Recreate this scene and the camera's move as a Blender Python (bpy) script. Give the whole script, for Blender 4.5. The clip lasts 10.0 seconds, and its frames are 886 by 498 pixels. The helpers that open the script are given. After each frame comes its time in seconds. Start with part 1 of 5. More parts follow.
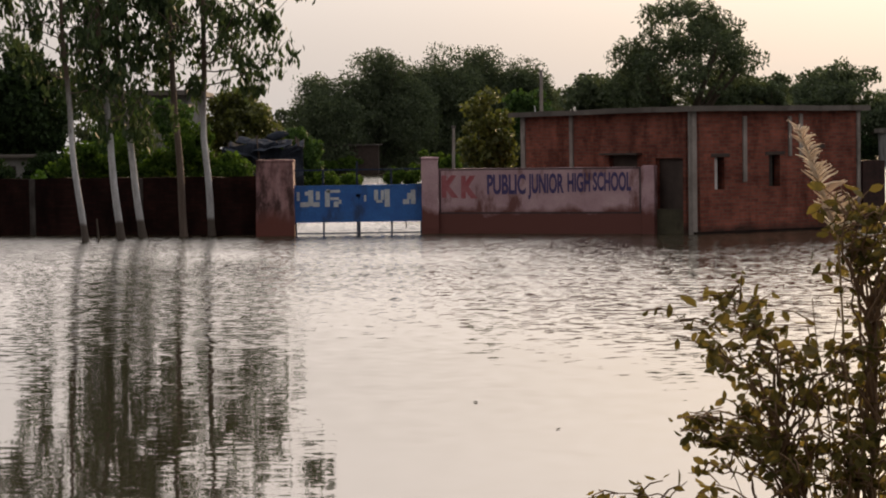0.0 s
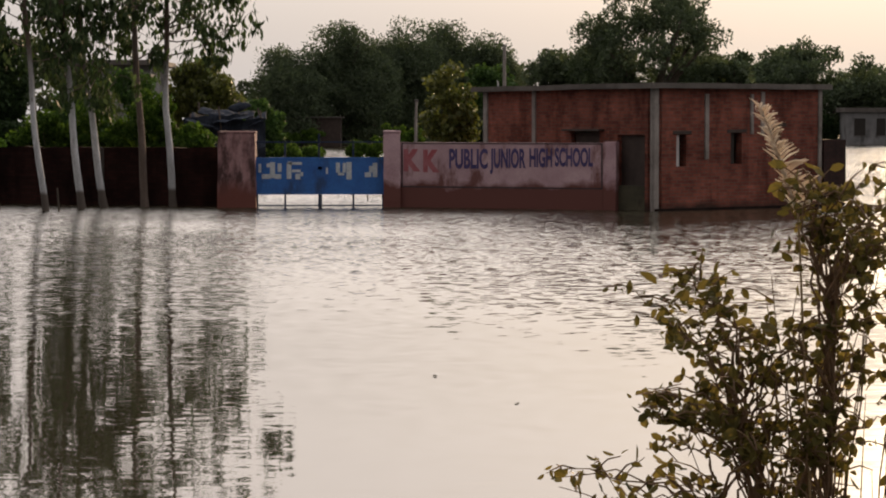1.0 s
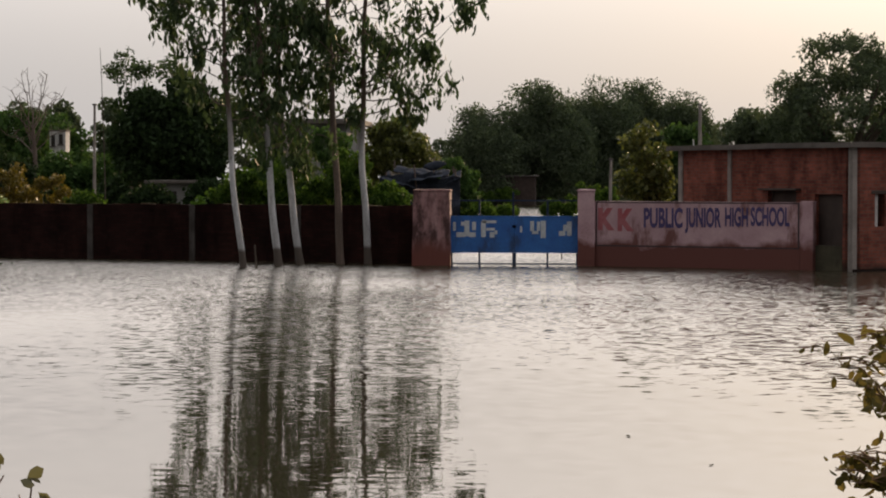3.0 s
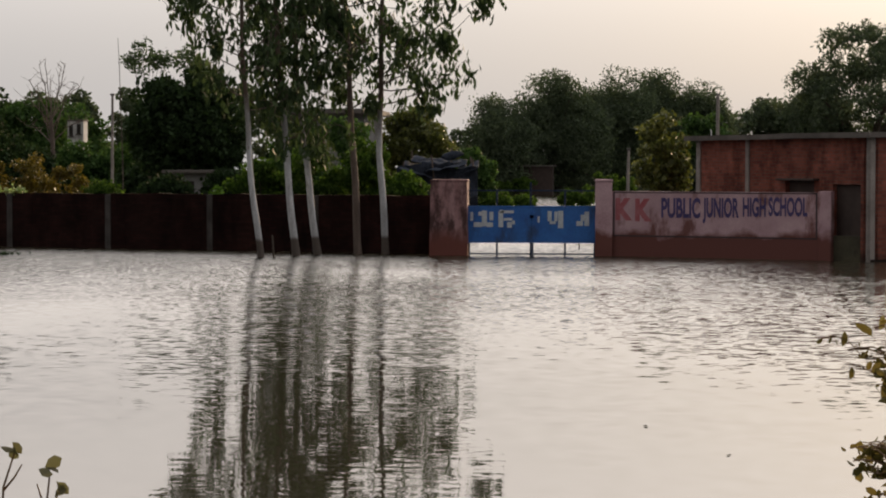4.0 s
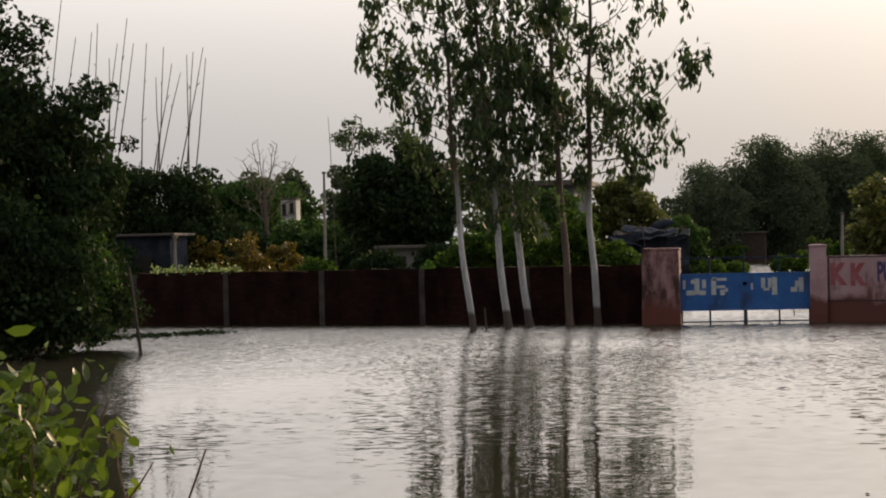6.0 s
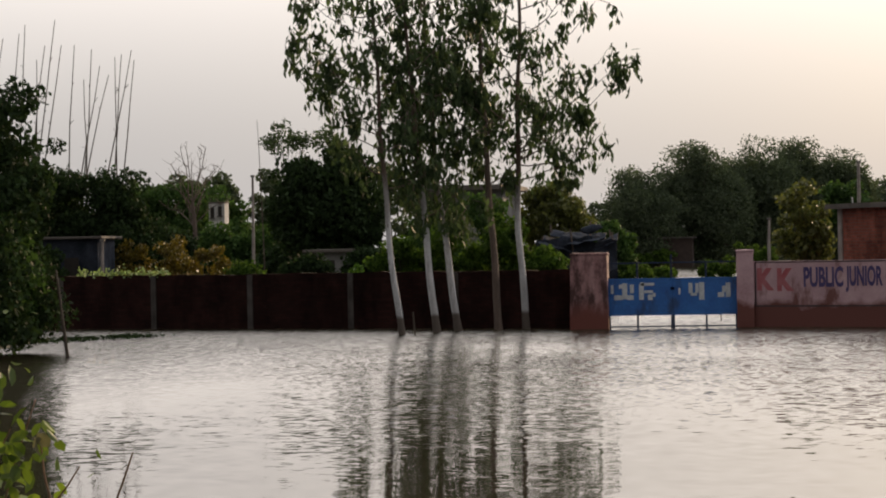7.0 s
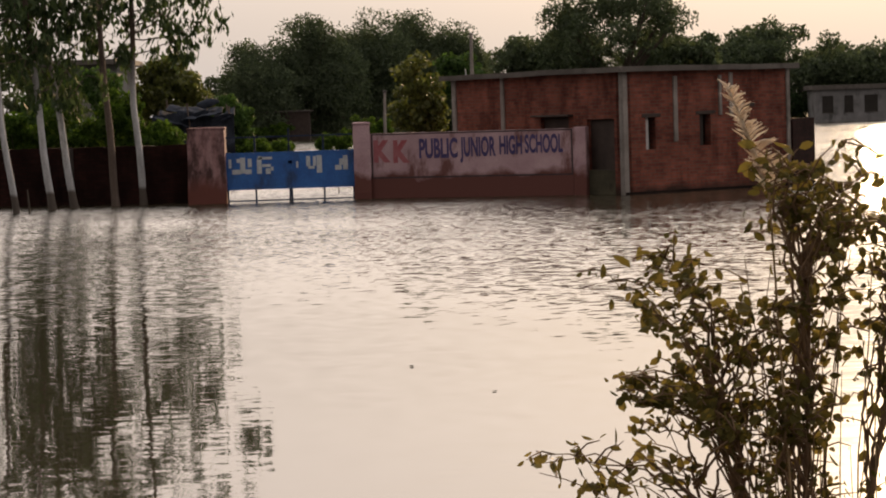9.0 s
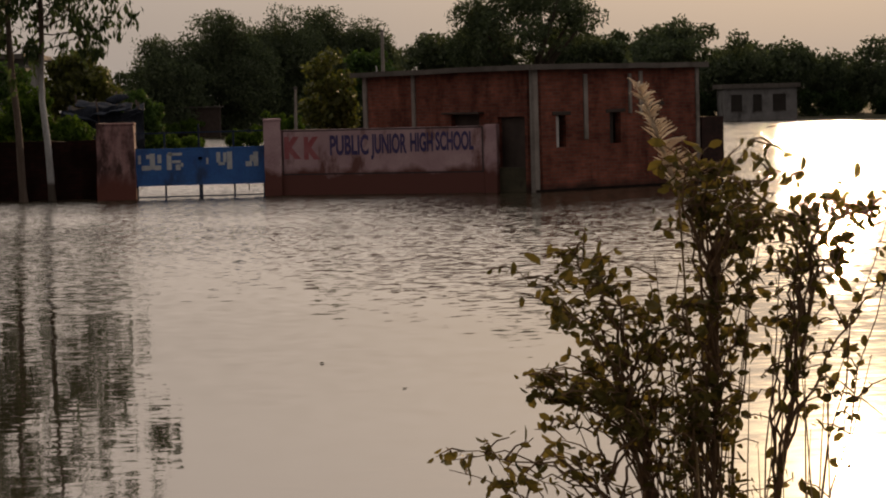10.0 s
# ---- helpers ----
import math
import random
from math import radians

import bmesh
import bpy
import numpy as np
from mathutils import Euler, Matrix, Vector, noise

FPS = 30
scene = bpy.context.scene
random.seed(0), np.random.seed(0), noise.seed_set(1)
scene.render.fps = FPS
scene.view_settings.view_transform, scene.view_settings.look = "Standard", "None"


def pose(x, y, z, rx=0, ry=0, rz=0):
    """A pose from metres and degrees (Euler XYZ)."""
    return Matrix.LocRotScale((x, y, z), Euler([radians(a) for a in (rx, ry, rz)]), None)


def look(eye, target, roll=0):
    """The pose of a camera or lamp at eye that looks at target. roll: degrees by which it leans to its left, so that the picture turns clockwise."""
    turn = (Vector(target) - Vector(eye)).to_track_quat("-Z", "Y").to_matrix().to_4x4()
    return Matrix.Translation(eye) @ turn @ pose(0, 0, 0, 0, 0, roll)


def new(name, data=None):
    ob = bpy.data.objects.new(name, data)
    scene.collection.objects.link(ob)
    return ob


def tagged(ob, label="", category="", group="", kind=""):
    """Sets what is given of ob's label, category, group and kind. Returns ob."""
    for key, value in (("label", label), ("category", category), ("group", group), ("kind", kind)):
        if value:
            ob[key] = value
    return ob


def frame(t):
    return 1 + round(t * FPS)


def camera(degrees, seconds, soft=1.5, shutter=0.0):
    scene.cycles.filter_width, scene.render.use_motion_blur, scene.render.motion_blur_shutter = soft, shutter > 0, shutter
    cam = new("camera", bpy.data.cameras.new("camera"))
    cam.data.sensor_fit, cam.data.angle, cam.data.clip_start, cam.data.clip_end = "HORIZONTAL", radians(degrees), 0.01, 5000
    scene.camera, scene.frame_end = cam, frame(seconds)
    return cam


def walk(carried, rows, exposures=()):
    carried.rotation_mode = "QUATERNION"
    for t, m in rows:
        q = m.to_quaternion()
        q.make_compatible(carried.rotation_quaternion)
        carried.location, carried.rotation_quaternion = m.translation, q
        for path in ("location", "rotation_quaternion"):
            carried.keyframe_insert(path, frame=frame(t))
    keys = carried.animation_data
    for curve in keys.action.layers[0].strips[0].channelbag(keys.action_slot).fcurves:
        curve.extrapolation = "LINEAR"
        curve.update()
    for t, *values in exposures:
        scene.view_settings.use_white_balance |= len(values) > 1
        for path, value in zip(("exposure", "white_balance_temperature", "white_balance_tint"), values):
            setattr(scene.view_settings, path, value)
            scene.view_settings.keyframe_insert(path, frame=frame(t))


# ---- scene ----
cam = camera(23.02, 10.0, soft=2.0)
EYE = (0.0, 0.0, 2.25)
# seconds, bearing clockwise from +y, pitch, roll (degrees)
TURNS = [
    (0.0, -0.031, -2.681, -0.832),
    (0.5, 0.635, -2.740, -0.730),
    (1.0, 0.989, -3.378, -0.065),
    (1.5, 0.578, -2.857, 0.036),
    (2.0, -0.784, -2.897, 0.400),
    (2.5, -2.240, -2.379, 0.447),
    (3.0, -4.118, -1.837, 0.083),
    (3.2, -4.346, -1.596, 0.069),
    (4.3, -4.739, -2.213, 0.079),
    (4.5, -5.313, -1.844, -0.296),
    (5.0, -6.589, -1.033, -0.514),
    (5.5, -8.562, -0.545, -0.948),
    (5.7, -10.211, -0.263, -1.423),
    (6.8, -8.975, -0.049, -0.958),
    (7.0, -8.242, -0.088, -1.129),
    (7.5, -6.027, -1.503, -1.522),
    (8.0, -4.776, -2.749, -1.780),
    (8.5, -0.626, -2.568, -1.445),
    (9.0, 1.698, -3.660, -1.819),
    (9.5, 3.537, -3.250, -1.318),
    (10.0, 4.054, -3.806, -1.521),
]
EXPOSURES = [(0.0, 0.1, 6700, 13), (3.0, 0.05, 6550, 11), (5.5, 0.0, 6500, 10), (7.5, 0.05, 6600, 11), (9.0, 0.12, 7100, 15), (9.5, -0.1, 7250, 16), (10.0, -0.74, 7400, 16)]
walk(cam, [(t, pose(*EYE, 90 + p, 0, -b) @ pose(0, 0, 0, 0, 0, r)) for t, b, p, r in TURNS], EXPOSURES)

# ---- sky and sun ----
SUN_BEARING, SUN_HEIGHT = 14.8, 10.6
world = bpy.data.worlds.new("hazy_evening")
scene.world = world
world.use_nodes = True
wn = world.node_tree
wn.nodes.clear()
sky = wn.nodes.new("ShaderNodeTexSky")
sky.sky_type, sky.sun_disc = "NISHITA", False
sky.sun_elevation, sky.sun_rotation = radians(SUN_HEIGHT), radians(SUN_BEARING)
sky.air_density, sky.dust_density, sky.ozone_density, sky.altitude = 1.0, 4.0, 1.5, 0
# thin evening haze: paler towards the zenith, brighter on the sun's side
way = wn.nodes.new("ShaderNodeTexCoord").outputs["Generated"]
axes = wn.nodes.new("ShaderNodeSeparateXYZ")
wn.links.new(way, axes.inputs[0])
rise = wn.nodes.new("ShaderNodeValToRGB")
rise.color_ramp.interpolation = "EASE"
for stop, (where, tone) in zip(list(rise.color_ramp.elements) + [rise.color_ramp.elements.new(0.5)], ((0.03, (0.55, 0.535, 0.535)), (1.0, (0.75, 0.72, 0.70)), (0.24, (1.62, 1.48, 1.38)))):
    stop.position, stop.color = where, (*tone, 1)
wn.links.new(axes.outputs[2], rise.inputs[0])
toward = wn.nodes.new("ShaderNodeVectorMath")
toward.operation = "DOT_PRODUCT"
toward.inputs[1].default_value = (math.sin(radians(SUN_BEARING)), math.cos(radians(SUN_BEARING)), 0.15)
wn.links.new(way, toward.inputs[0])
side = wn.nodes.new("ShaderNodeMapRange")
for slot, value in ((1, -0.6), (2, 1.0), (3, 3.0), (4, 10.5)):
    side.inputs[slot].default_value = value
wn.links.new(toward.outputs["Value"], side.inputs[0])
veil = wn.nodes.new("ShaderNodeVectorMath")
veil.operation = "SCALE"
wn.links.new(rise.outputs[0], veil.inputs[0])
wn.links.new(side.outputs[0], veil.inputs["Scale"])
haze = wn.nodes.new("ShaderNodeMix")
haze.data_type = "RGBA"
haze.inputs[0].default_value = 0.93
# the veiled sun's aureole
disc = wn.nodes.new("ShaderNodeVectorMath")
disc.operation = "DOT_PRODUCT"
disc.inputs[1].default_value = tuple(Vector((math.sin(radians(SUN_BEARING)), math.cos(radians(SUN_BEARING)), math.tan(radians(SUN_HEIGHT)))).normalized())
wn.links.new(way, disc.inputs[0])
near_sun = wn.nodes.new("ShaderNodeMath")
near_sun.operation = "POWER"
near_sun.use_clamp = True
near_sun.inputs[1].default_value = 1250.0
wn.links.new(disc.outputs["Value"], near_sun.inputs[0])
aureole = wn.nodes.new("ShaderNodeVectorMath")
aureole.operation = "SCALE"
aureole.inputs[0].default_value = (120.0, 88.0, 50.0)
wn.links.new(near_sun.outputs[0], aureole.inputs["Scale"])
glow_sum = wn.nodes.new("ShaderNodeVectorMath")
glow_sum.operation = "ADD"
back = wn.nodes.new("ShaderNodeBackground")
back.inputs[1].default_value = 0.1
wout = wn.nodes.new("ShaderNodeOutputWorld")
wn.links.new(sky.outputs[0], haze.inputs[6])
wn.links.new(veil.outputs[0], haze.inputs[7])
wn.links.new(haze.outputs[2], glow_sum.inputs[0])
wn.links.new(aureole.outputs[0], glow_sum.inputs[1])
wn.links.new(glow_sum.outputs[0], back.inputs[0])
wn.links.new(back.outputs[0], wout.inputs[0])
sun = new("sun", bpy.data.lights.new("sun", "SUN"))
sun.data.energy, sun.data.angle, sun.data.color = 3.6, radians(1.0), (1.0, 0.70, 0.42)
sun_from = Vector((math.sin(radians(SUN_BEARING)), math.cos(radians(SUN_BEARING)), math.tan(radians(SUN_HEIGHT))))
sun.matrix_world = look(sun_from * 50, (0, 0, 0))


# ---- materials ----
def material(name):
    m = bpy.data.materials.new(name)
    m.use_nodes = True
    n = m.node_tree.nodes
    return m, n, m.node_tree.links, n["Principled BSDF"]


def noise_node(n, l, scale, detail=4.0, rough=0.55, stretch=None, coord="Object"):
    tex = n.new("ShaderNodeTexNoise")
    tex.inputs["Scale"].default_value, tex.inputs["Detail"].default_value, tex.inputs["Roughness"].default_value = scale, detail, rough
    src = n.new("ShaderNodeTexCoord").outputs[coord]
    if stretch:
        mp = n.new("ShaderNodeMapping")
        mp.inputs["Scale"].default_value = stretch
        l.new(src, mp.inputs[0])
        src = mp.outputs[0]
    l.new(src, tex.inputs["Vector"])
    return tex


def ramp_node(n, l, fac, stops):
    r = n.new("ShaderNodeValToRGB")
    while len(r.color_ramp.elements) < len(stops):
        r.color_ramp.elements.new(0.5)
    for e, (p, c) in zip(r.color_ramp.elements, stops):
        e.position, e.color = p, (*c, 1) if len(c) == 3 else c
    l.new(fac, r.inputs[0])
    return r


def mix_node(n, l, fac, a, b, blend="MIX"):
    m = n.new("ShaderNodeMix")
    m.data_type, m.blend_type = "RGBA", blend
    for slot, v in ((0, fac), (6, a), (7, b)):
        if isinstance(v, (int, float)):
            m.inputs[slot].default_value = v
        elif isinstance(v, tuple):
            m.inputs[slot].default_value = (*v, 1)
        else:
            l.new(v, m.inputs[slot])
    return m.outputs[2]


def bump_node(n, l, height, strength, dist, bsdf, prev=None):
    b = n.new("ShaderNodeBump")
    b.inputs["Strength"].default_value, b.inputs["Distance"].default_value = strength, dist
    l.new(height, b.inputs["Height"])
    if prev:
        l.new(prev, b.inputs["Normal"])
    l.new(b.outputs[0], bsdf.inputs["Normal"])
    return b.outputs[0]


def surface(name, dark, light, scale, rough=0.85, grain=40.0, relief=0.3, depth=0.01, metal=0.0, stretch=None, stain=None, stain_scale=1.2, stain_at=(0.52, 0.66)):
    """Two scales of colour, a stain and a fine relief."""
    m, n, l, b = material(name)
    big = noise_node(n, l, scale, 5, 0.6, stretch)
    col = ramp_node(n, l, big.outputs[0], [(0.3, dark), (0.7, light)]).outputs[0]
    fine = noise_node(n, l, grain, 3, 0.6)
    col = mix_node(n, l, 0.35, col, ramp_node(n, l, fine.outputs[0], [(0.3, (0.35, 0.35, 0.35)), (0.7, (1.25, 1.25, 1.25))]).outputs[0], "MULTIPLY")
    if stain:
        spots = noise_node(n, l, stain_scale, 6, 0.65, (1, 1, 0.45))
        f = ramp_node(n, l, spots.outputs[0], [(stain_at[0], (0, 0, 0)), (stain_at[1], (1, 1, 1))]).outputs[0]
        col = mix_node(n, l, f, col, stain)
    l.new(col, b.inputs["Base Color"])
    b.inputs["Roughness"].default_value, b.inputs["Metallic"].default_value = rough, metal
    bump_node(n, l, fine.outputs[0], relief, depth, b)
    return m


def tide_mark(m, height, soft, colour, wobble=0.12):
    """A wet, dirty band that the flood has left up to that height above the water."""
    n, l = m.node_tree.nodes, m.node_tree.links
    b = n["Principled BSDF"]
    old = b.inputs["Base Color"].links[0].from_socket
    geo = n.new("ShaderNodeNewGeometry")
    sep = n.new("ShaderNodeSeparateXYZ")
    l.new(geo.outputs["Position"], sep.inputs[0])
    tex = n.new("ShaderNodeTexNoise")
    tex.inputs["Scale"].default_value, tex.inputs["Detail"].default_value = 2.2, 5
    l.new(geo.outputs["Position"], tex.inputs["Vector"])
    add = n.new("ShaderNodeMath")
    add.operation = "MULTIPLY_ADD"
    l.new(tex.outputs[0], add.inputs[0])
    add.inputs[1].default_value = -wobble * 4
    l.new(sep.outputs[2], add.inputs[2])
    rng = n.new("ShaderNodeMapRange")
    rng.inputs[1].default_value, rng.inputs[2].default_value = height - soft - wobble * 2, height + soft - wobble * 2
    rng.inputs[3].default_value, rng.inputs[4].default_value = 1, 0
    l.new(add.outputs[0], rng.inputs[0])
    l.new(mix_node(n, l, rng.outputs[0], old, colour), b.inputs["Base Color"])
    return m


def brick_surface(name, one, two, mortar, plaster=None):
    m, n, l, b = material(name)
    coord = n.new("ShaderNodeTexCoord")
    bt = n.new("ShaderNodeTexBrick")
    bt.inputs["Scale"].default_value = 1.0
    bt.inputs["Brick Width"].default_value, bt.inputs["Row Height"].default_value, bt.inputs["Mortar Size"].default_value = 0.24, 0.08, 0.009
    bt.inputs["Color1"].default_value, bt.inputs["Color2"].default_value, bt.inputs["Mortar"].default_value = (*one, 1), (*two, 1), (*mortar, 1)
    bt.inputs["Bias"].default_value = -0.1
    l.new(coord.outputs["UV"], bt.inputs["Vector"])
    blotch = noise_node(n, l, 1.1, 6, 0.65)
    col = mix_node(n, l, 0.7, bt.outputs[0], ramp_node(n, l, blotch.outputs[0], [(0.32, (0.22, 0.2, 0.2)), (0.5, (0.8, 0.78, 0.76)), (0.68, (1.3, 1.22, 1.15))]).outputs[0], "MULTIPLY")
    streak = noise_node(n, l, 0.9, 6, 0.65, (1.5, 1.5, 0.5))
    col = mix_node(n, l, 0.7, col, ramp_node(n, l, streak.outputs[0], [(0.36, (0.28, 0.26, 0.26)), (0.52, (1, 1, 1))]).outputs[0], "MULTIPLY")
    if plaster:
        p = noise_node(n, l, 0.9, 7, 0.7, (1, 1, 0.5))
        f = ramp_node(n, l, p.outputs[0], [(0.56, (0, 0, 0)), (0.64, (0.8, 0.8, 0.8))]).outputs[0]
        col = mix_node(n, l, f, col, plaster)
    l.new(col, b.inputs["Base Color"])
    b.inputs["Roughness"].default_value = 0.95
    b.inputs["Specular IOR Level"].default_value = 0.08
    up = bump_node(n, l, bt.outputs[1], -0.6, 0.012, b)
    bump_node(n, l, noise_node(n, l, 60, 3).outputs[0], 0.3, 0.006, b, up)
    return m


def leaf_surface(name, dark, light, through_light=0.35, gloss=0.45, glow=(1.6, 1.8, 0.7)):
    m, n, l, b = material(name)
    geo = n.new("ShaderNodeNewGeometry")
    col = ramp_node(n, l, geo.outputs["Random Per Island"], [(0.0, dark), (0.75, light), (1.0, tuple(min(1, c * 1.5) for c in light))]).outputs[0]
    patch = noise_node(n, l, 0.7, 3)
    col = mix_node(n, l, 0.5, col, ramp_node(n, l, patch.outputs[0], [(0.3, (0.45, 0.5, 0.45)), (0.7, (1.3, 1.25, 1.1))]).outputs[0], "MULTIPLY")
    l.new(col, b.inputs["Base Color"])
    b.inputs["Roughness"].default_value = gloss
    b.inputs["Specular IOR Level"].default_value = 0.08 if gloss > 0.5 else 0.25
    tr = n.new("ShaderNodeBsdfTranslucent")
    l.new(mix_node(n, l, 0.5, col, glow, "MULTIPLY"), tr.inputs[0])
    mx = n.new("ShaderNodeMixShader")
    mx.inputs[0].default_value = through_light
    l.new(b.outputs[0], mx.inputs[1])
    l.new(tr.outputs[0], mx.inputs[2])
    l.new(mx.outputs[0], n["Material Output"].inputs[0])
    return m


def water_surface():
    m, n, l, b = material("muddy_flood_water")
    tint = noise_node(n, l, 0.05, 3)
    l.new(ramp_node(n, l, tint.outputs[0], [(0.3, (0.034, 0.029, 0.019)), (0.7, (0.05, 0.043, 0.029))]).outputs[0], b.inputs["Base Color"])
    b.inputs["Roughness"].default_value = 0.03
    b.inputs["IOR"].default_value = 1.5
    # wind ruffles the open middle more than the sheltered near bank
    gust = noise_node(n, l, 0.09, 3, 0.5, (1, 0.55, 1))
    calm = n.new("ShaderNodeMapRange")
    calm.inputs[1].default_value, calm.inputs[2].default_value = 0.38, 0.62
    calm.inputs[3].default_value, calm.inputs[4].default_value = 0.4, 1.15
    l.new(gust.outputs[0], calm.inputs[0])
    sep = n.new("ShaderNodeSeparateXYZ")
    l.new(n.new("ShaderNodeTexCoord").outputs["Object"], sep.inputs[0])
    open_water = n.new("ShaderNodeMapRange")
    open_water.interpolation_type = "SMOOTHSTEP"
    open_water.inputs[1].default_value, open_water.inputs[2].default_value = 16.0, 50.0
    open_water.inputs[3].default_value, open_water.inputs[4].default_value = 0.12, 1.65
    l.new(sep.outputs[1], open_water.inputs[0])
    force = n.new("ShaderNodeMath")
    force.operation = "MULTIPLY"
    l.new(calm.outputs[0], force.inputs[0])
    l.new(open_water.outputs[0], force.inputs[1])

    def slope(scale, detail, stretch, sx, sy):
        tex = noise_node(n, l, scale, detail, 0.55, stretch)
        sub = n.new("ShaderNodeVectorMath")
        sub.operation = "SUBTRACT"
        l.new(tex.outputs[1], sub.inputs[0])
        sub.inputs[1].default_value = (0.5, 0.5, 0.5)
        mul = n.new("ShaderNodeVectorMath")
        mul.operation = "MULTIPLY"
        l.new(sub.outputs[0], mul.inputs[0])
        mul.inputs[1].default_value = (sx, sy, 0)
        return mul.outputs[0]

    total = n.new("ShaderNodeVectorMath")
    total.operation = "ADD"
    l.new(slope(2.6, 1, (0.5, 1.0, 1), 0.07, 0.13), total.inputs[0])
    l.new(slope(7.5, 2, (0.55, 1.0, 1), 0.26, 0.50), total.inputs[1])
    fine = n.new("ShaderNodeVectorMath")
    fine.operation = "ADD"
    l.new(total.outputs[0], fine.inputs[0])
    gusty = n.new("ShaderNodeVectorMath")
    gusty.operation = "SCALE"
    l.new(slope(17.0, 1, (0.6, 1.0, 1), 0.2, 0.36), gusty.inputs[0])
    l.new(open_water.outputs[0], gusty.inputs["Scale"])
    l.new(gusty.outputs[0], fine.inputs[1])
    scaled = n.new("ShaderNodeVectorMath")
    scaled.operation = "SCALE"
    l.new(fine.outputs[0], scaled.inputs[0])
    l.new(force.outputs[0], scaled.inputs["Scale"])
    up = n.new("ShaderNodeVectorMath")
    up.operation = "ADD"
    l.new(scaled.outputs[0], up.inputs[0])
    # on ruffled water the wave faces turned to the bank are the ones that show
    lean = n.new("ShaderNodeMapRange")
    lean.interpolation_type = "SMOOTHSTEP"
    lean.inputs[1].default_value, lean.inputs[2].default_value = 16.0, 50.0
    lean.inputs[3].default_value, lean.inputs[4].default_value = -0.006, -0.098
    l.new(sep.outputs[1], lean.inputs[0])

    def band(source, a, b, low, high):
        node = n.new("ShaderNodeMapRange")
        node.interpolation_type = "SMOOTHSTEP"
        for slot, value in ((1, a), (2, b), (3, low), (4, high)):
            node.inputs[slot].default_value = value
        l.new(source, node.inputs[0])
        return node.outputs[0]

    def maths(kind, a, b):
        node = n.new("ShaderNodeMath")
        node.operation = kind
        l.new(a, node.inputs[0])
        l.new(b, node.inputs[1])
        return node.outputs[0]

    # short steep chop under the long wall and by the left bank
    chop = maths("MULTIPLY", band(sep.outputs[1], 46, 56, 0, -0.10), band(sep.outputs[1], 57, 63, 1, 0))
    chop = maths("MULTIPLY", chop, band(sep.outputs[0], 1.5, 6, 1, 0.6))
    bank = maths("MULTIPLY", band(sep.outputs[0], -7, -12, 0, -0.08), band(sep.outputs[1], 18, 30, 0.3, 1))
    swell = maths("MULTIPLY", lean.outputs[0], maths("ADD", band(sep.outputs[0], 1.5, 6, 0.62, 0.30), band(sep.outputs[1], 54, 64, 0.38, 0.58)))
    both = maths("ADD", maths("ADD", swell, chop), bank)
    rest = n.new("ShaderNodeCombineXYZ")
    rest.inputs[2].default_value = 1
    l.new(both, rest.inputs[1])
    l.new(rest.outputs[0], up.inputs[1])
    unit = n.new("ShaderNodeVectorMath")
    unit.operation = "NORMALIZE"
    l.new(up.outputs[0], unit.inputs[0])
    l.new(unit.outputs[0], b.inputs["Normal"])
    return m


WATER = water_surface()
MUD = surface("wet_earth_and_weeds", (0.05, 0.045, 0.03), (0.10, 0.10, 0.05), 0.6, 0.95, 12, 0.6, 0.05)
BRICK = tide_mark(brick_surface("bare_red_brick", (0.28, 0.092, 0.068), (0.165, 0.056, 0.045), (0.16, 0.105, 0.09)), 0.2, 0.12, (0.05, 0.03, 0.025))
# near-black base over the whole height, far darker than BRICK
BRICK_DARK = brick_surface("old_near_black_brick", (0.036, 0.014, 0.013), (0.022, 0.010, 0.009), (0.02, 0.014, 0.013))
CONCRETE = surface("weathered_concrete", (0.16, 0.14, 0.13), (0.36, 0.33, 0.315), 1.1, 0.9, 30, 0.35, 0.01, stain=(0.10, 0.095, 0.085))
MOSS = surface("mossy_dark_masonry", (0.045, 0.042, 0.028), (0.10, 0.09, 0.058), 2.4, 0.95, 30, 0.4, 0.01, stain=(0.03, 0.024, 0.018))
POST = surface("dark_grey_concrete", (0.045, 0.04, 0.038), (0.10, 0.09, 0.085), 1.6, 0.9, 30, 0.35, 0.01, stain=(0.03, 0.025, 0.022))
SLAB = surface("grey_roof_slab", (0.075, 0.065, 0.06), (0.15, 0.135, 0.125), 1.2, 0.9, 30, 0.35, 0.01, stain=(0.07, 0.06, 0.055))
PINK = tide_mark(surface("faded_pink_limewash", (0.42, 0.265, 0.30), (0.60, 0.42, 0.46), 1.4, 0.9, 35, 0.3, 0.008, stain=(0.17, 0.075, 0.07), stain_scale=1.6, stain_at=(0.53, 0.64)), 0.66, 0.10, (0.14, 0.052, 0.044), 0.16)
PINK_PILLAR = tide_mark(surface("peeling_pink_plaster", (0.27, 0.14, 0.145), (0.42, 0.255, 0.265), 2.2, 0.9, 35, 0.4, 0.01, stain=(0.07, 0.035, 0.035), stain_scale=4.2, stain_at=(0.42, 0.60), stretch=(3, 3, 0.3)), 0.6, 0.2, (0.15, 0.05, 0.04))
BLACK_PAINT = surface("faded_black_border_paint", (0.03, 0.025, 0.03), (0.07, 0.05, 0.055), 6, 0.8, 40)
NAVY_PAINT = surface("faded_navy_letter_paint", (0.045, 0.038, 0.13), (0.10, 0.075, 0.20), 2.6, 0.8, 40)
RED_PAINT = surface("faded_red_letter_paint", (0.37, 0.075, 0.095), (0.43, 0.17, 0.19), 2.2, 0.8, 40)
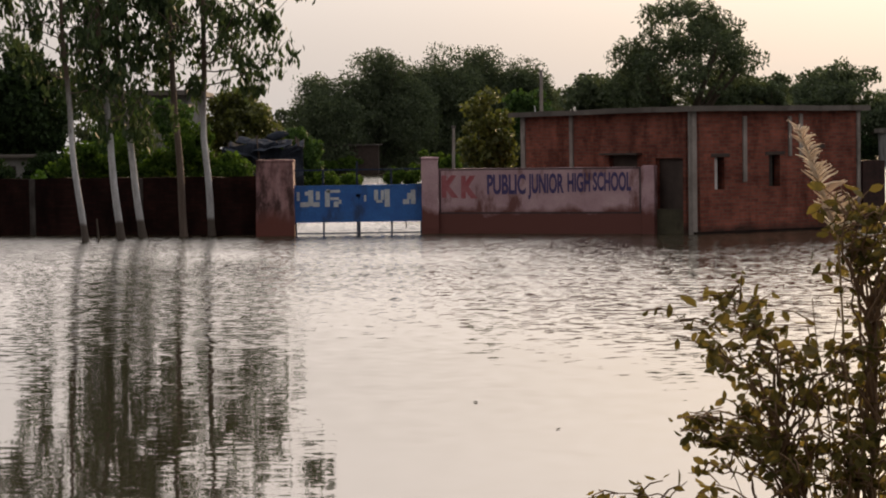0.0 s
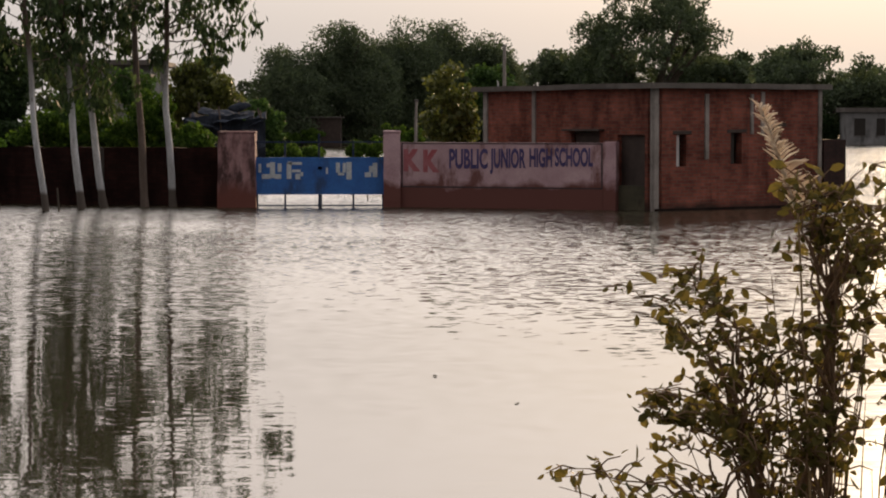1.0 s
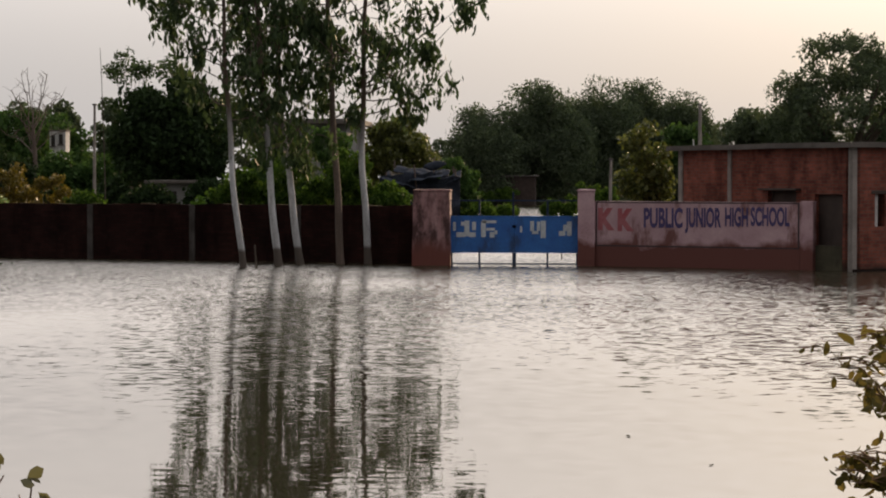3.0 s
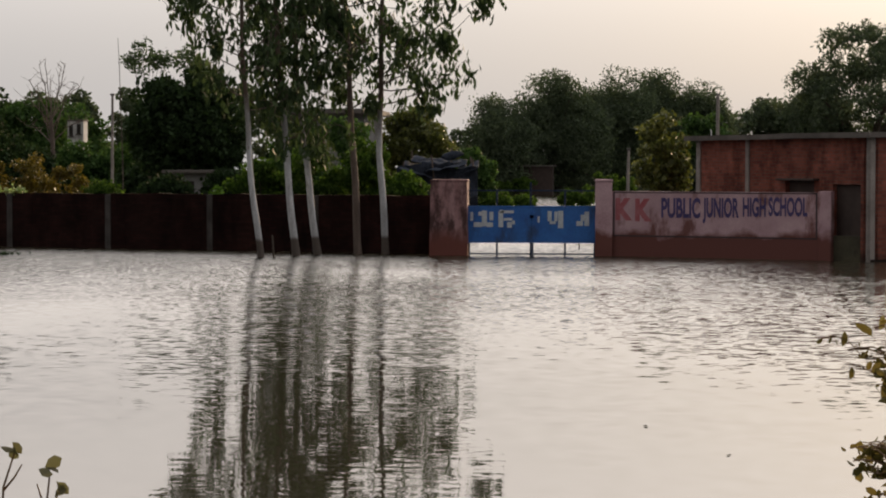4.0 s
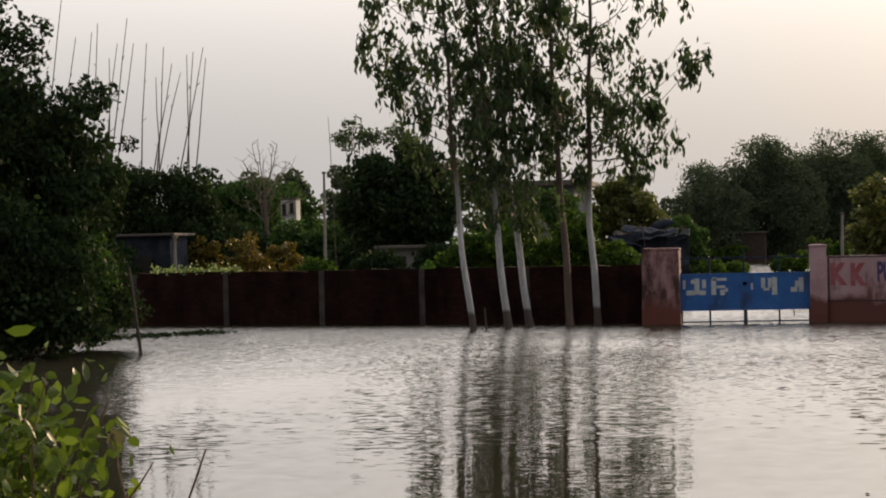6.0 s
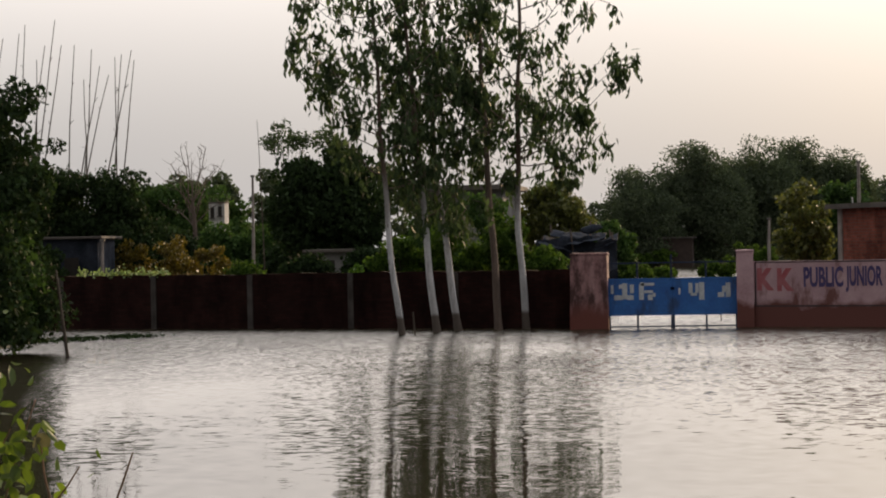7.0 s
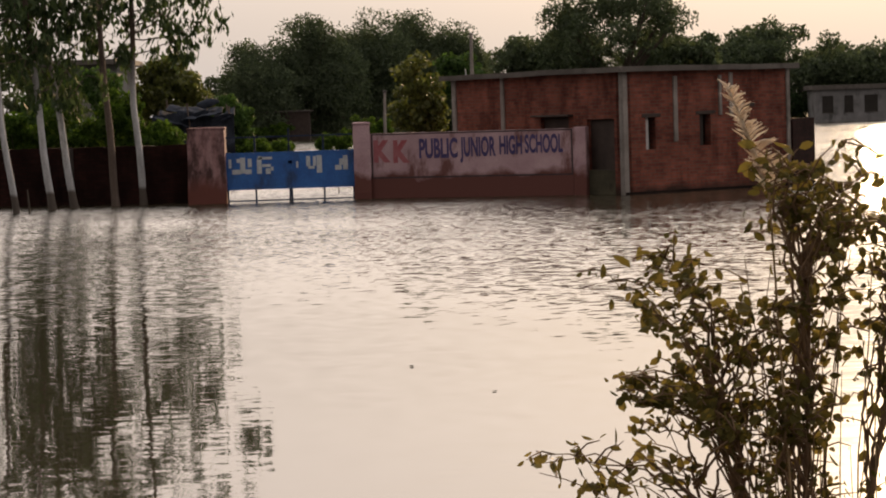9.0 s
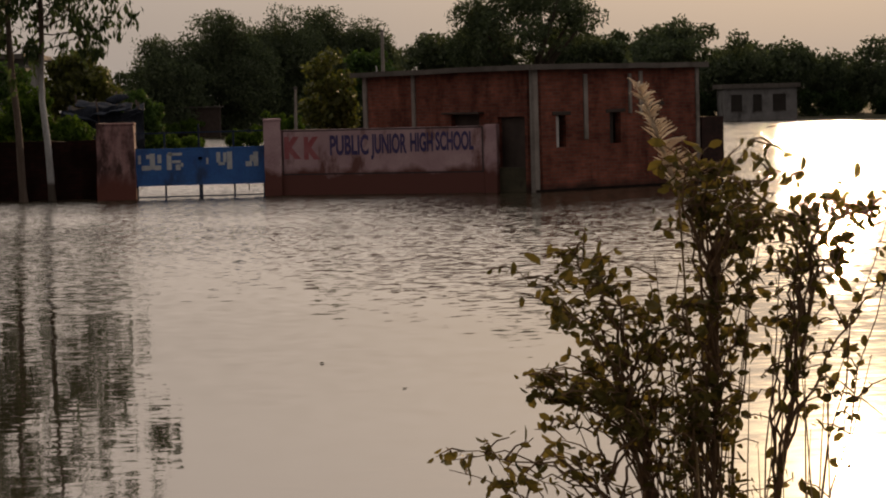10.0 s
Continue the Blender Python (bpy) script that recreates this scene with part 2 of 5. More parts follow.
BLUE = surface("blue_gate_enamel", (0.015, 0.10, 0.38), (0.03, 0.17, 0.52), 1.5, 0.5, 30, 0.15, 0.004, stain=(0.02, 0.06, 0.17), stain_scale=2.0)
BLUE_STEEL = surface("dull_blue_gate_steel", (0.012, 0.022, 0.05), (0.02, 0.04, 0.09), 4, 0.9, 40)
WHITE_PAINT = surface("chalky_white_paint", (0.42, 0.47, 0.52), (0.66, 0.70, 0.74), 5, 0.8, 40)
# the dark of unlit rooms put into a colour, for panels in openings
DARK = surface("dark_unlit_opening", (0.02, 0.017, 0.015), (0.035, 0.03, 0.027), 2, 0.9, 20)
GREY_STEEL = surface("rusty_grey_steel", (0.08, 0.07, 0.065), (0.2, 0.19, 0.18), 6, 0.7, 40)
BARK_PALE = tide_mark(surface("pale_eucalyptus_bark", (0.34, 0.345, 0.36), (0.58, 0.60, 0.63), 2.2, 0.85, 25, 0.4, 0.015, stretch=(3, 3, 0.6), stain=(0.16, 0.15, 0.14), stain_scale=2.5, stain_at=(0.58, 0.68)), 0.5, 0.05, (0.10, 0.085, 0.075), 0.05)
BARK_PALE.node_tree.nodes["Principled BSDF"].inputs["Specular IOR Level"].default_value = 0.15


def unpeeled_above(m, height, soft, colour):
    """Brown bark that has not peeled yet, from that height up, with a ragged edge."""
    n, l = m.node_tree.nodes, m.node_tree.links
    b = n["Principled BSDF"]
    old = b.inputs["Base Color"].links[0].from_socket
    geo = n.new("ShaderNodeNewGeometry")
    sep = n.new("ShaderNodeSeparateXYZ")
    l.new(geo.outputs["Position"], sep.inputs[0])
    tex = noise_node(n, l, 1.4, 5, 0.6, (3, 3, 1))
    add = n.new("ShaderNodeMath")
    add.operation = "MULTIPLY_ADD"
    l.new(tex.outputs[0], add.inputs[0])
    add.inputs[1].default_value = 2.2
    l.new(sep.outputs[2], add.inputs[2])
    rng = n.new("ShaderNodeMapRange")
    rng.inputs[1].default_value, rng.inputs[2].default_value = height + 1.1 - soft, height + 1.1 + soft
    l.new(add.outputs[0], rng.inputs[0])
    l.new(mix_node(n, l, rng.outputs[0], old, colour), b.inputs["Base Color"])


unpeeled_above(BARK_PALE, 3.4, 0.7, (0.10, 0.075, 0.06))
BARK_BROWN = surface("brown_stringy_bark", (0.085, 0.062, 0.05), (0.17, 0.13, 0.11), 2.2, 0.9, 25, 0.5, 0.02, stretch=(4, 4, 0.5))
BARK_DARK = surface("dark_rough_bark", (0.05, 0.04, 0.03), (0.11, 0.09, 0.07), 3, 0.95, 20, 0.6, 0.03, stretch=(3, 3, 0.6))
TWIG = surface("brown_twig_bark", (0.10, 0.06, 0.035), (0.22, 0.13, 0.07), 30, 0.8, 200, 0.4, 0.002)
LEAF_EUC = leaf_surface("eucalyptus_leaf", (0.032, 0.052, 0.029), (0.068, 0.098, 0.052), 0.3, 0.6)
# far trees: distance haze is put into the leaf colour, lighter and flatter
LEAF_HAZED = leaf_surface("haze_lightened_leaf", (0.066, 0.086, 0.062), (0.092, 0.118, 0.08), 0.3, 0.8)
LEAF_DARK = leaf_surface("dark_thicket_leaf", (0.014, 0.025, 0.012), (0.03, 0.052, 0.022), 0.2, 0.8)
DARK_BROWN = surface("dark_brown_surface", (0.03, 0.019, 0.016), (0.06, 0.04, 0.034), 3, 0.8, 40)
TARP = surface("faded_blue_grey_tarpaulin", (0.014, 0.018, 0.026), (0.05, 0.06, 0.085), 2.5, 0.95, 20, 0.5, 0.02)
TARP.node_tree.nodes["Principled BSDF"].inputs["Specular IOR Level"].default_value = 0.1
STALK = surface("dry_straw_stalk", (0.24, 0.16, 0.08), (0.42, 0.30, 0.17), 20, 0.7, 150)
LEAF_MID = leaf_surface("mid_green_leaf", (0.03, 0.058, 0.02), (0.06, 0.11, 0.036), 0.3, 0.7)
LEAF_OLIVE = leaf_surface("olive_leaf", (0.05, 0.06, 0.02), (0.12, 0.13, 0.04), 0.35)
LEAF_LIME = leaf_surface("young_bright_leaf", (0.06, 0.12, 0.02), (0.14, 0.25, 0.04), 0.4)
LEAF_FRESH = leaf_surface("fresh_shrub_leaf", (0.03, 0.06, 0.012), (0.07, 0.118, 0.024), 0.35, 0.8)
LEAF_SHRUB = leaf_surface("broad_shrub_leaf", (0.045, 0.075, 0.014), (0.13, 0.18, 0.03), 0.4)
LEAF_PALE = leaf_surface("pale_creeper_leaf", (0.14, 0.20, 0.08), (0.28, 0.36, 0.18), 0.4)
LEAF_RUST = leaf_surface("yellowed_leaf", (0.075, 0.058, 0.012), (0.17, 0.125, 0.024), 0.3)
LEAF_BUSH = leaf_surface("bush_leaf", (0.056, 0.056, 0.021), (0.142, 0.125, 0.045), 0.45, 0.55, (1.6, 1.25, 0.6))
PLUME = leaf_surface("dry_grass_plume", (0.78, 0.68, 0.62), (0.92, 0.85, 0.79), 0.6, 0.7, (1.1, 1.0, 0.92))
PALE_WALL = surface("pale_painted_plaster", (0.42, 0.42, 0.42), (0.62, 0.63, 0.64), 1.0, 0.9, 25, 0.3, 0.01, stain=(0.22, 0.21, 0.2))
GREY_WALL = surface("grey_render", (0.14, 0.14, 0.145), (0.25, 0.25, 0.26), 0.8, 0.9, 25, 0.3, 0.01, stain=(0.08, 0.08, 0.08))


# ---- mesh helpers ----
def part(name, bm, mat, parent=None, label=""):
    me = bpy.data.meshes.new(name)
    bm.to_mesh(me)
    bm.free()
    me.materials.append(mat)
    ob = new(name, me)
    ob.parent = parent
    return tagged(ob, label)


def thing(name, label, category, group="", kind="", at=(0, 0, 0), turn=0.0):
    ob = new(name)
    ob.empty_display_size = 0.2
    ob.matrix_basis = pose(*at, 0, 0, turn)
    return tagged(ob, label, category, group, kind)


def array_part(name, verts, faces, mat, parent=None, label="", smooth=False):
    me = bpy.data.meshes.new(name)
    v, f = np.asarray(verts, np.float32), np.asarray(faces, np.int32)
    k = f.shape[1]
    me.vertices.add(len(v))
    me.vertices.foreach_set("co", v.ravel())
    me.loops.add(f.size)
    me.loops.foreach_set("vertex_index", f.ravel())
    me.polygons.add(len(f))
    me.polygons.foreach_set("loop_start", np.arange(0, f.size, k, dtype=np.int32))
    me.polygons.foreach_set("loop_total", np.full(len(f), k, np.int32))
    me.update(calc_edges=True)
    if smooth:
        me.polygons.foreach_set("use_smooth", np.ones(len(f), bool))
    me.materials.append(mat)
    ob = new(name, me)
    ob.parent = parent
    return tagged(ob, label)


def block(x0, x1, y0, y1, z0, z1, bevel=0.01, bm=None, uv=False):
    bm = bm or bmesh.new()
    made = bmesh.ops.create_cube(bm, size=1.0, matrix=Matrix.Translation(((x0 + x1) / 2, (y0 + y1) / 2, (z0 + z1) / 2)) @ Matrix.Diagonal((x1 - x0, y1 - y0, z1 - z0, 1)))
    if bevel:
        edges = {e for v in made["verts"] for e in v.link_edges}
        bmesh.ops.bevel(bm, geom=list(edges), offset=bevel, segments=1, affect="EDGES")
    return bm


def wall_uv(bm):
    """Lays brick courses on upright faces: along the wall and up."""
    layer = bm.loops.layers.uv.verify()
    bm.normal_update()
    for f in bm.faces:
        along_x = abs(f.normal.y) >= abs(f.normal.x)
        for lp in f.loops:
            c = lp.vert.co
            lp[layer].uv = (c.x if along_x else c.y, c.z) if abs(f.normal.z) < 0.7 else (c.x, c.y)
    return bm


def ragged(bm, amount, seed, only_above=None):
    """Worn edges: shifts corners a little."""
    for v in bm.verts:
        if only_above is None or v.co.z > only_above:
            v.co += amount * noise.noise_vector(v.co * 1.7 + Vector((seed, 0, 0)))
    return bm


def tube(points, radii, sides=8):
    pts = [Vector(p) for p in points]
    verts, faces = [], []
    for i, p in enumerate(pts):
        d = (pts[min(i + 1, len(pts) - 1)] - pts[max(i - 1, 0)]).normalized()
        a = d.orthogonal().normalized() if i == 0 else (a - d * a.dot(d)).normalized()
        b = d.cross(a)
        for k in range(sides):
            w = 2 * math.pi * k / sides
            verts.append(p + float(radii[i]) * (math.cos(w) * a + math.sin(w) * b))
    for i in range(len(pts) - 1):
        for k in range(sides):
            j = (k + 1) % sides
            faces.append((i * sides + k, i * sides + j, (i + 1) * sides + j, (i + 1) * sides + k))
    return [tuple(v) for v in verts], faces


def join(tubes):
    verts, faces = [], []
    for v, f in tubes:
        o = len(verts)
        verts += v
        faces += [tuple(i + o for i in q) for q in f]
    return verts, faces


def curve_points(a, b, bend=(0, 0, 0), steps=6, shake=0.0, rng=None):
    a, b, bend = Vector(a), Vector(b), Vector(bend)
    out = []
    for i in range(steps + 1):
        s = i / steps
        p = a.lerp(b, s) + bend * (4 * s * (1 - s))
        if shake and 0 < i:
            p += Vector(rng.normal(0, shake, 3).tolist())
        out.append(p)
    return out


def leaves(centres, size, rng, aspect=0.45, droop=0.3, spread=0.25, oval=False):
    """One small folded leaf or leaf clump at each centre."""
    c = np.asarray(centres, float)
    n = len(c)
    d = rng.normal(0, 1, (n, 3))
    d[:, 2] -= droop * 3
    d /= np.linalg.norm(d, axis=1)[:, None]
    w = np.cross(d, rng.normal(0, 1, (n, 3)))
    w /= np.linalg.norm(w, axis=1)[:, None] + 1e-9
    u = np.cross(d, w)
    s = size * (1 + spread * rng.normal(0, 1, n)).clip(0.4, 1.9)[:, None]
    if not oval:
        v = np.stack([c - d * s * 0.5, c + w * s * aspect * 0.5 + u * s * 0.06, c + d * s * 0.5, c - w * s * aspect * 0.5 + u * s * 0.06], 1)
        return v.reshape(-1, 3), np.arange(4 * n).reshape(-1, 4)
    fold = u * s * 0.08
    ring = [c - d * s * 0.5, c - d * s * 0.22 + w * s * aspect * 0.42 + fold, c + d * s * 0.18 + w * s * aspect * 0.46 + fold, c + d * s * 0.5,
            c + d * s * 0.18 - w * s * aspect * 0.46 + fold, c - d * s * 0.22 - w * s * aspect * 0.42 + fold]
    v = np.stack(ring, 1).reshape(-1, 3)
    k = np.arange(n)[:, None] * 6
    return v, np.concatenate([k + [0, 1, 2, 3], k + [0, 3, 4, 5]])


def lobes_in(centre, radii, count, size, rng, low=-0.5):
    out = []
    for _ in range(count):
        d = rng.normal(0, 1, 3)
        d /= np.linalg.norm(d)
        if d[2] < low:
            d[2] = -d[2] * 0.5
        r = rng.uniform(0.3, 1.0) ** 0.6 * 0.9
        s = size * rng.uniform(0.7, 1.35)
        out.append((np.array(centre) + d * r * np.array(radii), s))
    return out


def crown_points(lobes, count, rng, flat=0.75):
    area = np.array([s * s for _, s in lobes])
    pick = rng.choice(len(lobes), count, p=area / area.sum())
    d = rng.normal(0, 1, (count, 3))
    d /= np.linalg.norm(d, axis=1)[:, None]
    lump = 1 + 0.22 * np.sin(d[:, 0] * 5 + pick * 1.7) * np.sin(d[:, 2] * 4 + pick) + 0.16 * np.sin(d[:, 1] * 9 + pick * 2.3)
    r = (0.45 + 0.55 * rng.random(count) ** 0.6) * lump
    s = area[pick] ** 0.5
    off = d * (r * s)[:, None]
    off[:, 2] *= flat
    return np.array([lobes[p][0] for p in pick]) + off


# ---- ground and water ----
def smooth(a, b, v):
    s = min(1.0, max(0.0, (v - a) / (b - a)))
    return s * s * (3 - 2 * s)


def land(x, y):
    near = 1.45 * (1 - smooth(2.5, 8.5, y - 0.05 * x))
    left = 1.0 * smooth(-13.5, -18.5, x + 0.05 * (y - 44)) * (1 - smooth(49, 56, y))
    b = math.degrees(math.atan2(x, y)) if y > 1 else 90
    shore = 64 + (120 * smooth(-6.5, -4.6, b) if b < 1.5 else 120 * (1 - smooth(1.8, 3.0, b)) + 16 + 110 * smooth(10.2, 11.0, b))
    far = 1.05 * smooth(shore, shore + 8, y) if y > 60 else 0
    return -0.7 + max(near, left, far) + 0.06 * noise.noise((x * 0.4, y * 0.4, 0))


LEVEL = 0.06  # of the flood water


def build_ground():
    xs = [-2500, -1200, -600, -300, -160, -110] + [-80 + 2.0 * i for i in range(81)] + [110, 160, 300, 600, 1200, 2500]
    ys = [-2500, -900, -300, -100, -40] + [-16 + 1.0 * i for i in range(30)] + [16 + 3 * i for i in range(70)] + [240, 300, 450, 800, 1600, 4000]
    verts = [(x, y, land(x, y)) for y in ys for x in xs]
    w = len(xs)
    faces = [(j * w + i, j * w + i + 1, (j + 1) * w + i + 1, (j + 1) * w + i) for j in range(len(ys) - 1) for i in range(w - 1)]
    tagged(array_part("ground", verts, faces, MUD, smooth=True), "muddy grassy banks round the flooded field", "ground", kind="structure")
    tagged(array_part("water", [(-2500, -2500, LEVEL), (2500, -2500, LEVEL), (2500, 4000, LEVEL), (-2500, 4000, LEVEL)], [(0, 1, 2, 3)], WATER),
           "rippled muddy flood water reflecting the evening sky", "water", kind="structure")


build_ground()


# ---- the school's front: walls, pillars, gate ----
def wall_between(name, a, b, thick, z0, z1, mat, label, uneven=0.0, seed=0, category="wall"):
    """A wall whose front runs from a to b (seen from the road), with its own frame along it."""
    ax, ay = a
    bx, by = b
    length, turn = math.hypot(bx - ax, by - ay), math.degrees(math.atan2(by - ay, bx - ax))
    root = thing(name, label, category, kind="structure", at=(ax, ay, 0), turn=turn)
    bm = bmesh.new()
    steps = max(1, int(length / 0.5))
    rows = [[], [], [], []]
    for i in range(steps + 1):
        x = length * i / steps
        top = z1 + uneven * (noise.noise((x * 1.3 + seed, 0, 0)) + 0.5 * noise.noise((x * 5.1 + seed, 3, 0)))
        for r, (y, z) in zip(rows, ((0, z0), (0, top), (thick, top), (thick, z0))):
            r.append(bm.verts.new((x, y, z)))
    for i in range(steps):
        for k in range(3):
            bm.faces.new((rows[k][i], rows[k][i + 1], rows[k + 1][i + 1], rows[k + 1][i]))
    for i, flip in ((0, False), (steps, True)):
        q = [rows[k][i] for k in range(4)]
        bm.faces.new(q[::-1] if flip else q)
    bmesh.ops.recalc_face_normals(bm, faces=bm.faces)
    part("brickwork" if mat in (BRICK, BRICK_DARK) else "panel", wall_uv(bm), mat, root)
    return root, length


left_wall, n_left = wall_between("wall_left", (-26.0, 62.0), (-4.72, 56.05), 0.24, -0.8, 1.57, BRICK_DARK, "long near-black brick boundary wall standing in flood water", 0.035, 3)
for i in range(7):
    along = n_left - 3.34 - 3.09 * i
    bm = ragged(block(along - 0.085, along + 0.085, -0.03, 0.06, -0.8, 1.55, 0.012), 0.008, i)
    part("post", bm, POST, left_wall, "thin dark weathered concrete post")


def gate_pillar(name, x0, x1, y0, y1, top, taper, label, seed, mat):
    root = thing(name, label, "pillar", at=((x0 + x1) / 2, (y0 + y1) / 2, 0), turn=0)
    w, d = (x1 - x0) / 2, (y1 - y0) / 2
    bm = block(-w, w, -d, d, -0.8, top - 0.06, 0.0)
    bmesh.ops.subdivide_edges(bm, edges=bm.edges, cuts=7, use_grid_fill=True)
    for v in bm.verts:
        v.co.x *= 1 - taper * (v.co.z / top)
        v.co += 0.022 * noise.noise_vector(v.co * 2.1 + Vector((seed, 0, 0)))
    part("shaft", bm, mat, root)
    bm = block(-w * (1 - taper) - 0.02, w * (1 - taper) + 0.02, -d - 0.02, d + 0.02, top - 0.06, top, 0.015)
    bmesh.ops.subdivide_edges(bm, edges=bm.edges, cuts=3, use_grid_fill=True)
    part("cap", ragged(bm, 0.02, seed + 5), mat, root)
    return root


gate_pillar("gate_pillar", -4.74, -3.77, 54.95, 55.75, 1.99, 0.05, "broad crumbling pink-washed gate pillar with dark stains", 1, PINK_PILLAR)
gate_pillar("gate_pillar", -0.55, -0.13, 55.0, 55.5, 2.0, 0.02, "narrow faded pink gate pillar beside the sign wall", 9, PINK)


def build_gate():
    root = thing("gate", "blue double steel gate with a sheet panel, standing in flood water", "gate", at=(-3.79, 55.3, 0))
    width = 3.25
    for k in range(2):
        x0, x1 = k * width / 2 + 0.002, (k + 1) * width / 2 - 0.002
        leaf = part("leaf_panel", ragged(block(x0, x1, -0.012, 0.012, 0.40, 1.30, 0.004), 0.006, k), BLUE, root, "bright blue painted sheet panel")
        for z in (0.40, 1.30):
            part("rail", block(x0, x1, -0.022, 0.022, z - 0.02, z + 0.02, 0.004), BLUE, leaf)
        for z in (0.10, 1.71):
            part("rail", block(x0, x1, -0.012, 0.012, z - 0.018, z + 0.018, 0.003), BLUE_STEEL, leaf)
        for x, tall in ((0.03, 1.34), (0.74, 1.74), (1.60, 1.92)) if k == 0 else ((1.65, 1.34), (2.47, 1.74), (3.22, 1.34)):
            part("upright", block(x - 0.024, x + 0.024, -0.02, 0.02, -0.6, 0.38, 0.004), BLUE_STEEL, leaf)
            part("upright", block(x - 0.024, x + 0.024, -0.02, 0.02, 1.32, tall, 0.004), BLUE_STEEL, leaf)
        part("latch", block((x1 if k == 0 else x0) - 0.05, (x1 if k == 0 else x0) + 0.05, -0.045, -0.024, 1.02, 1.09, 0.005), BLUE_STEEL, leaf)
    part("meeting_strip", block(width / 2 - 0.03, width / 2 + 0.03, 0.024, 0.03, 0.41, 1.29, 0.0), BLUE, root)
    # white painted marks that can no longer be read
    for x, z, w, h in ((0.10, 1.05, 0.07, 0.22), (0.26, 0.84, 0.22, 0.12), (0.32, 1.12, 0.10, 0.10), (0.42, 1.0, 0.13, 0.40), (0.56, 0.84, 0.16, 0.12), (0.60, 1.06, 0.10, 0.22),
                       (0.86, 1.18, 0.10, 0.08), (0.84, 0.98, 0.12, 0.40), (1.02, 1.17, 0.30, 0.07), (1.02, 0.98, 0.22, 0.07), (1.06, 0.84, 0.12, 0.14), (1.16, 0.90, 0.07, 0.10),
                       (1.80, 0.98, 0.05, 0.16), (2.08, 1.06, 0.10, 0.26), (2.16, 0.90, 0.16, 0.07), (2.24, 1.06, 0.08, 0.24), (2.36, 0.98, 0.13, 0.44),
                       (2.84, 0.88, 0.16, 0.12), (2.92, 1.02, 0.10, 0.16), (3.02, 1.00, 0.12, 0.36)):
        part("painted_mark", block(x - w / 2, x + w / 2, -0.019, -0.014, z - h / 2, z + h / 2, 0.0), WHITE_PAINT, root, "worn white painted mark")


build_gate()


def text_part(body, x0, x1, z0, z1, mat, parent, bold=0.02):
    """Painted letters that fill the given stretch of the wall's face."""
    cu = bpy.data.curves.new("lettering", "FONT")
    cu.body, cu.size, cu.extrude, cu.offset = body, 0.6, 0.003, bold
    tmp = bpy.data.objects.new("lettering", cu)
    me = bpy.data.meshes.new_from_object(tmp)
    bpy.data.objects.remove(tmp)
    xs, ys = [v.co.x for v in me.vertices], [v.co.y for v in me.vertices]
    sx, sz = (x1 - x0) / (max(xs) - min(xs)), (z1 - z0) / (0.432 + 2 * bold)
    me.transform(Matrix.Translation((x0 - min(xs) * sx, -0.006, z0 + bold * sz)) @ Matrix.Rotation(radians(90), 4, "X") @ Matrix.Diagonal((sx, sz, 1, 1)))
    me.materials.clear()
    me.materials.append(mat)
    ob = new("lettering", me)
    ob.parent = parent
    return ob


def build_sign():
    root, n = wall_between("wall_sign", (-0.13, 55.12), (5.12, 52.98), 0.24, -0.8, 1.70, PINK, "low pink-washed school wall painted with a name, stained near the water", 0.012, 7)
    for x0, x1, z0, z1 in ((0.035, 0.07, 0.60, 1.66), (n - 0.36, n - 0.325, 0.60, 1.66), (0.035, n - 0.325, 0.565, 0.60), (0.035, n - 0.325, 1.66, 1.69)):
        part("border", block(x0, x1, -0.006, 0.004, z0, z1, 0.0), BLACK_PAINT, root, "thin black painted border line")
    part("end_pier", ragged(block(n - 0.30, n + 0.02, -0.03, 0.27, -0.8, 1.73, 0.015), 0.01, 2), PINK, root, "pale pink end pier")
    text_part("K", 0.10, 0.55, 0.97, 1.56, RED_PAINT, root, 0.035)
    text_part("K", 0.63, 1.07, 0.95, 1.55, RED_PAINT, root, 0.035)
    for word, x0, x1, z0, z1 in (("PUBLIC", 1.33, 2.36, 1.05, 1.57), ("JUNIOR", 2.42, 3.36, 1.07, 1.58), ("HIGH", 3.46, 4.05, 1.10, 1.59), ("SCHOOL", 4.12, 5.10, 1.12, 1.60)):
        text_part(word, x0, x1, z0, z1, NAVY_PAINT, root, 0.019)
    # lower wall that runs on to the building
    wall_between("wall_low", (5.16, 53.2), (5.94, 52.62), 0.2, -0.8, 0.66, MOSS, "low mossy wall between sign and building", 0.02, 11)


build_sign()


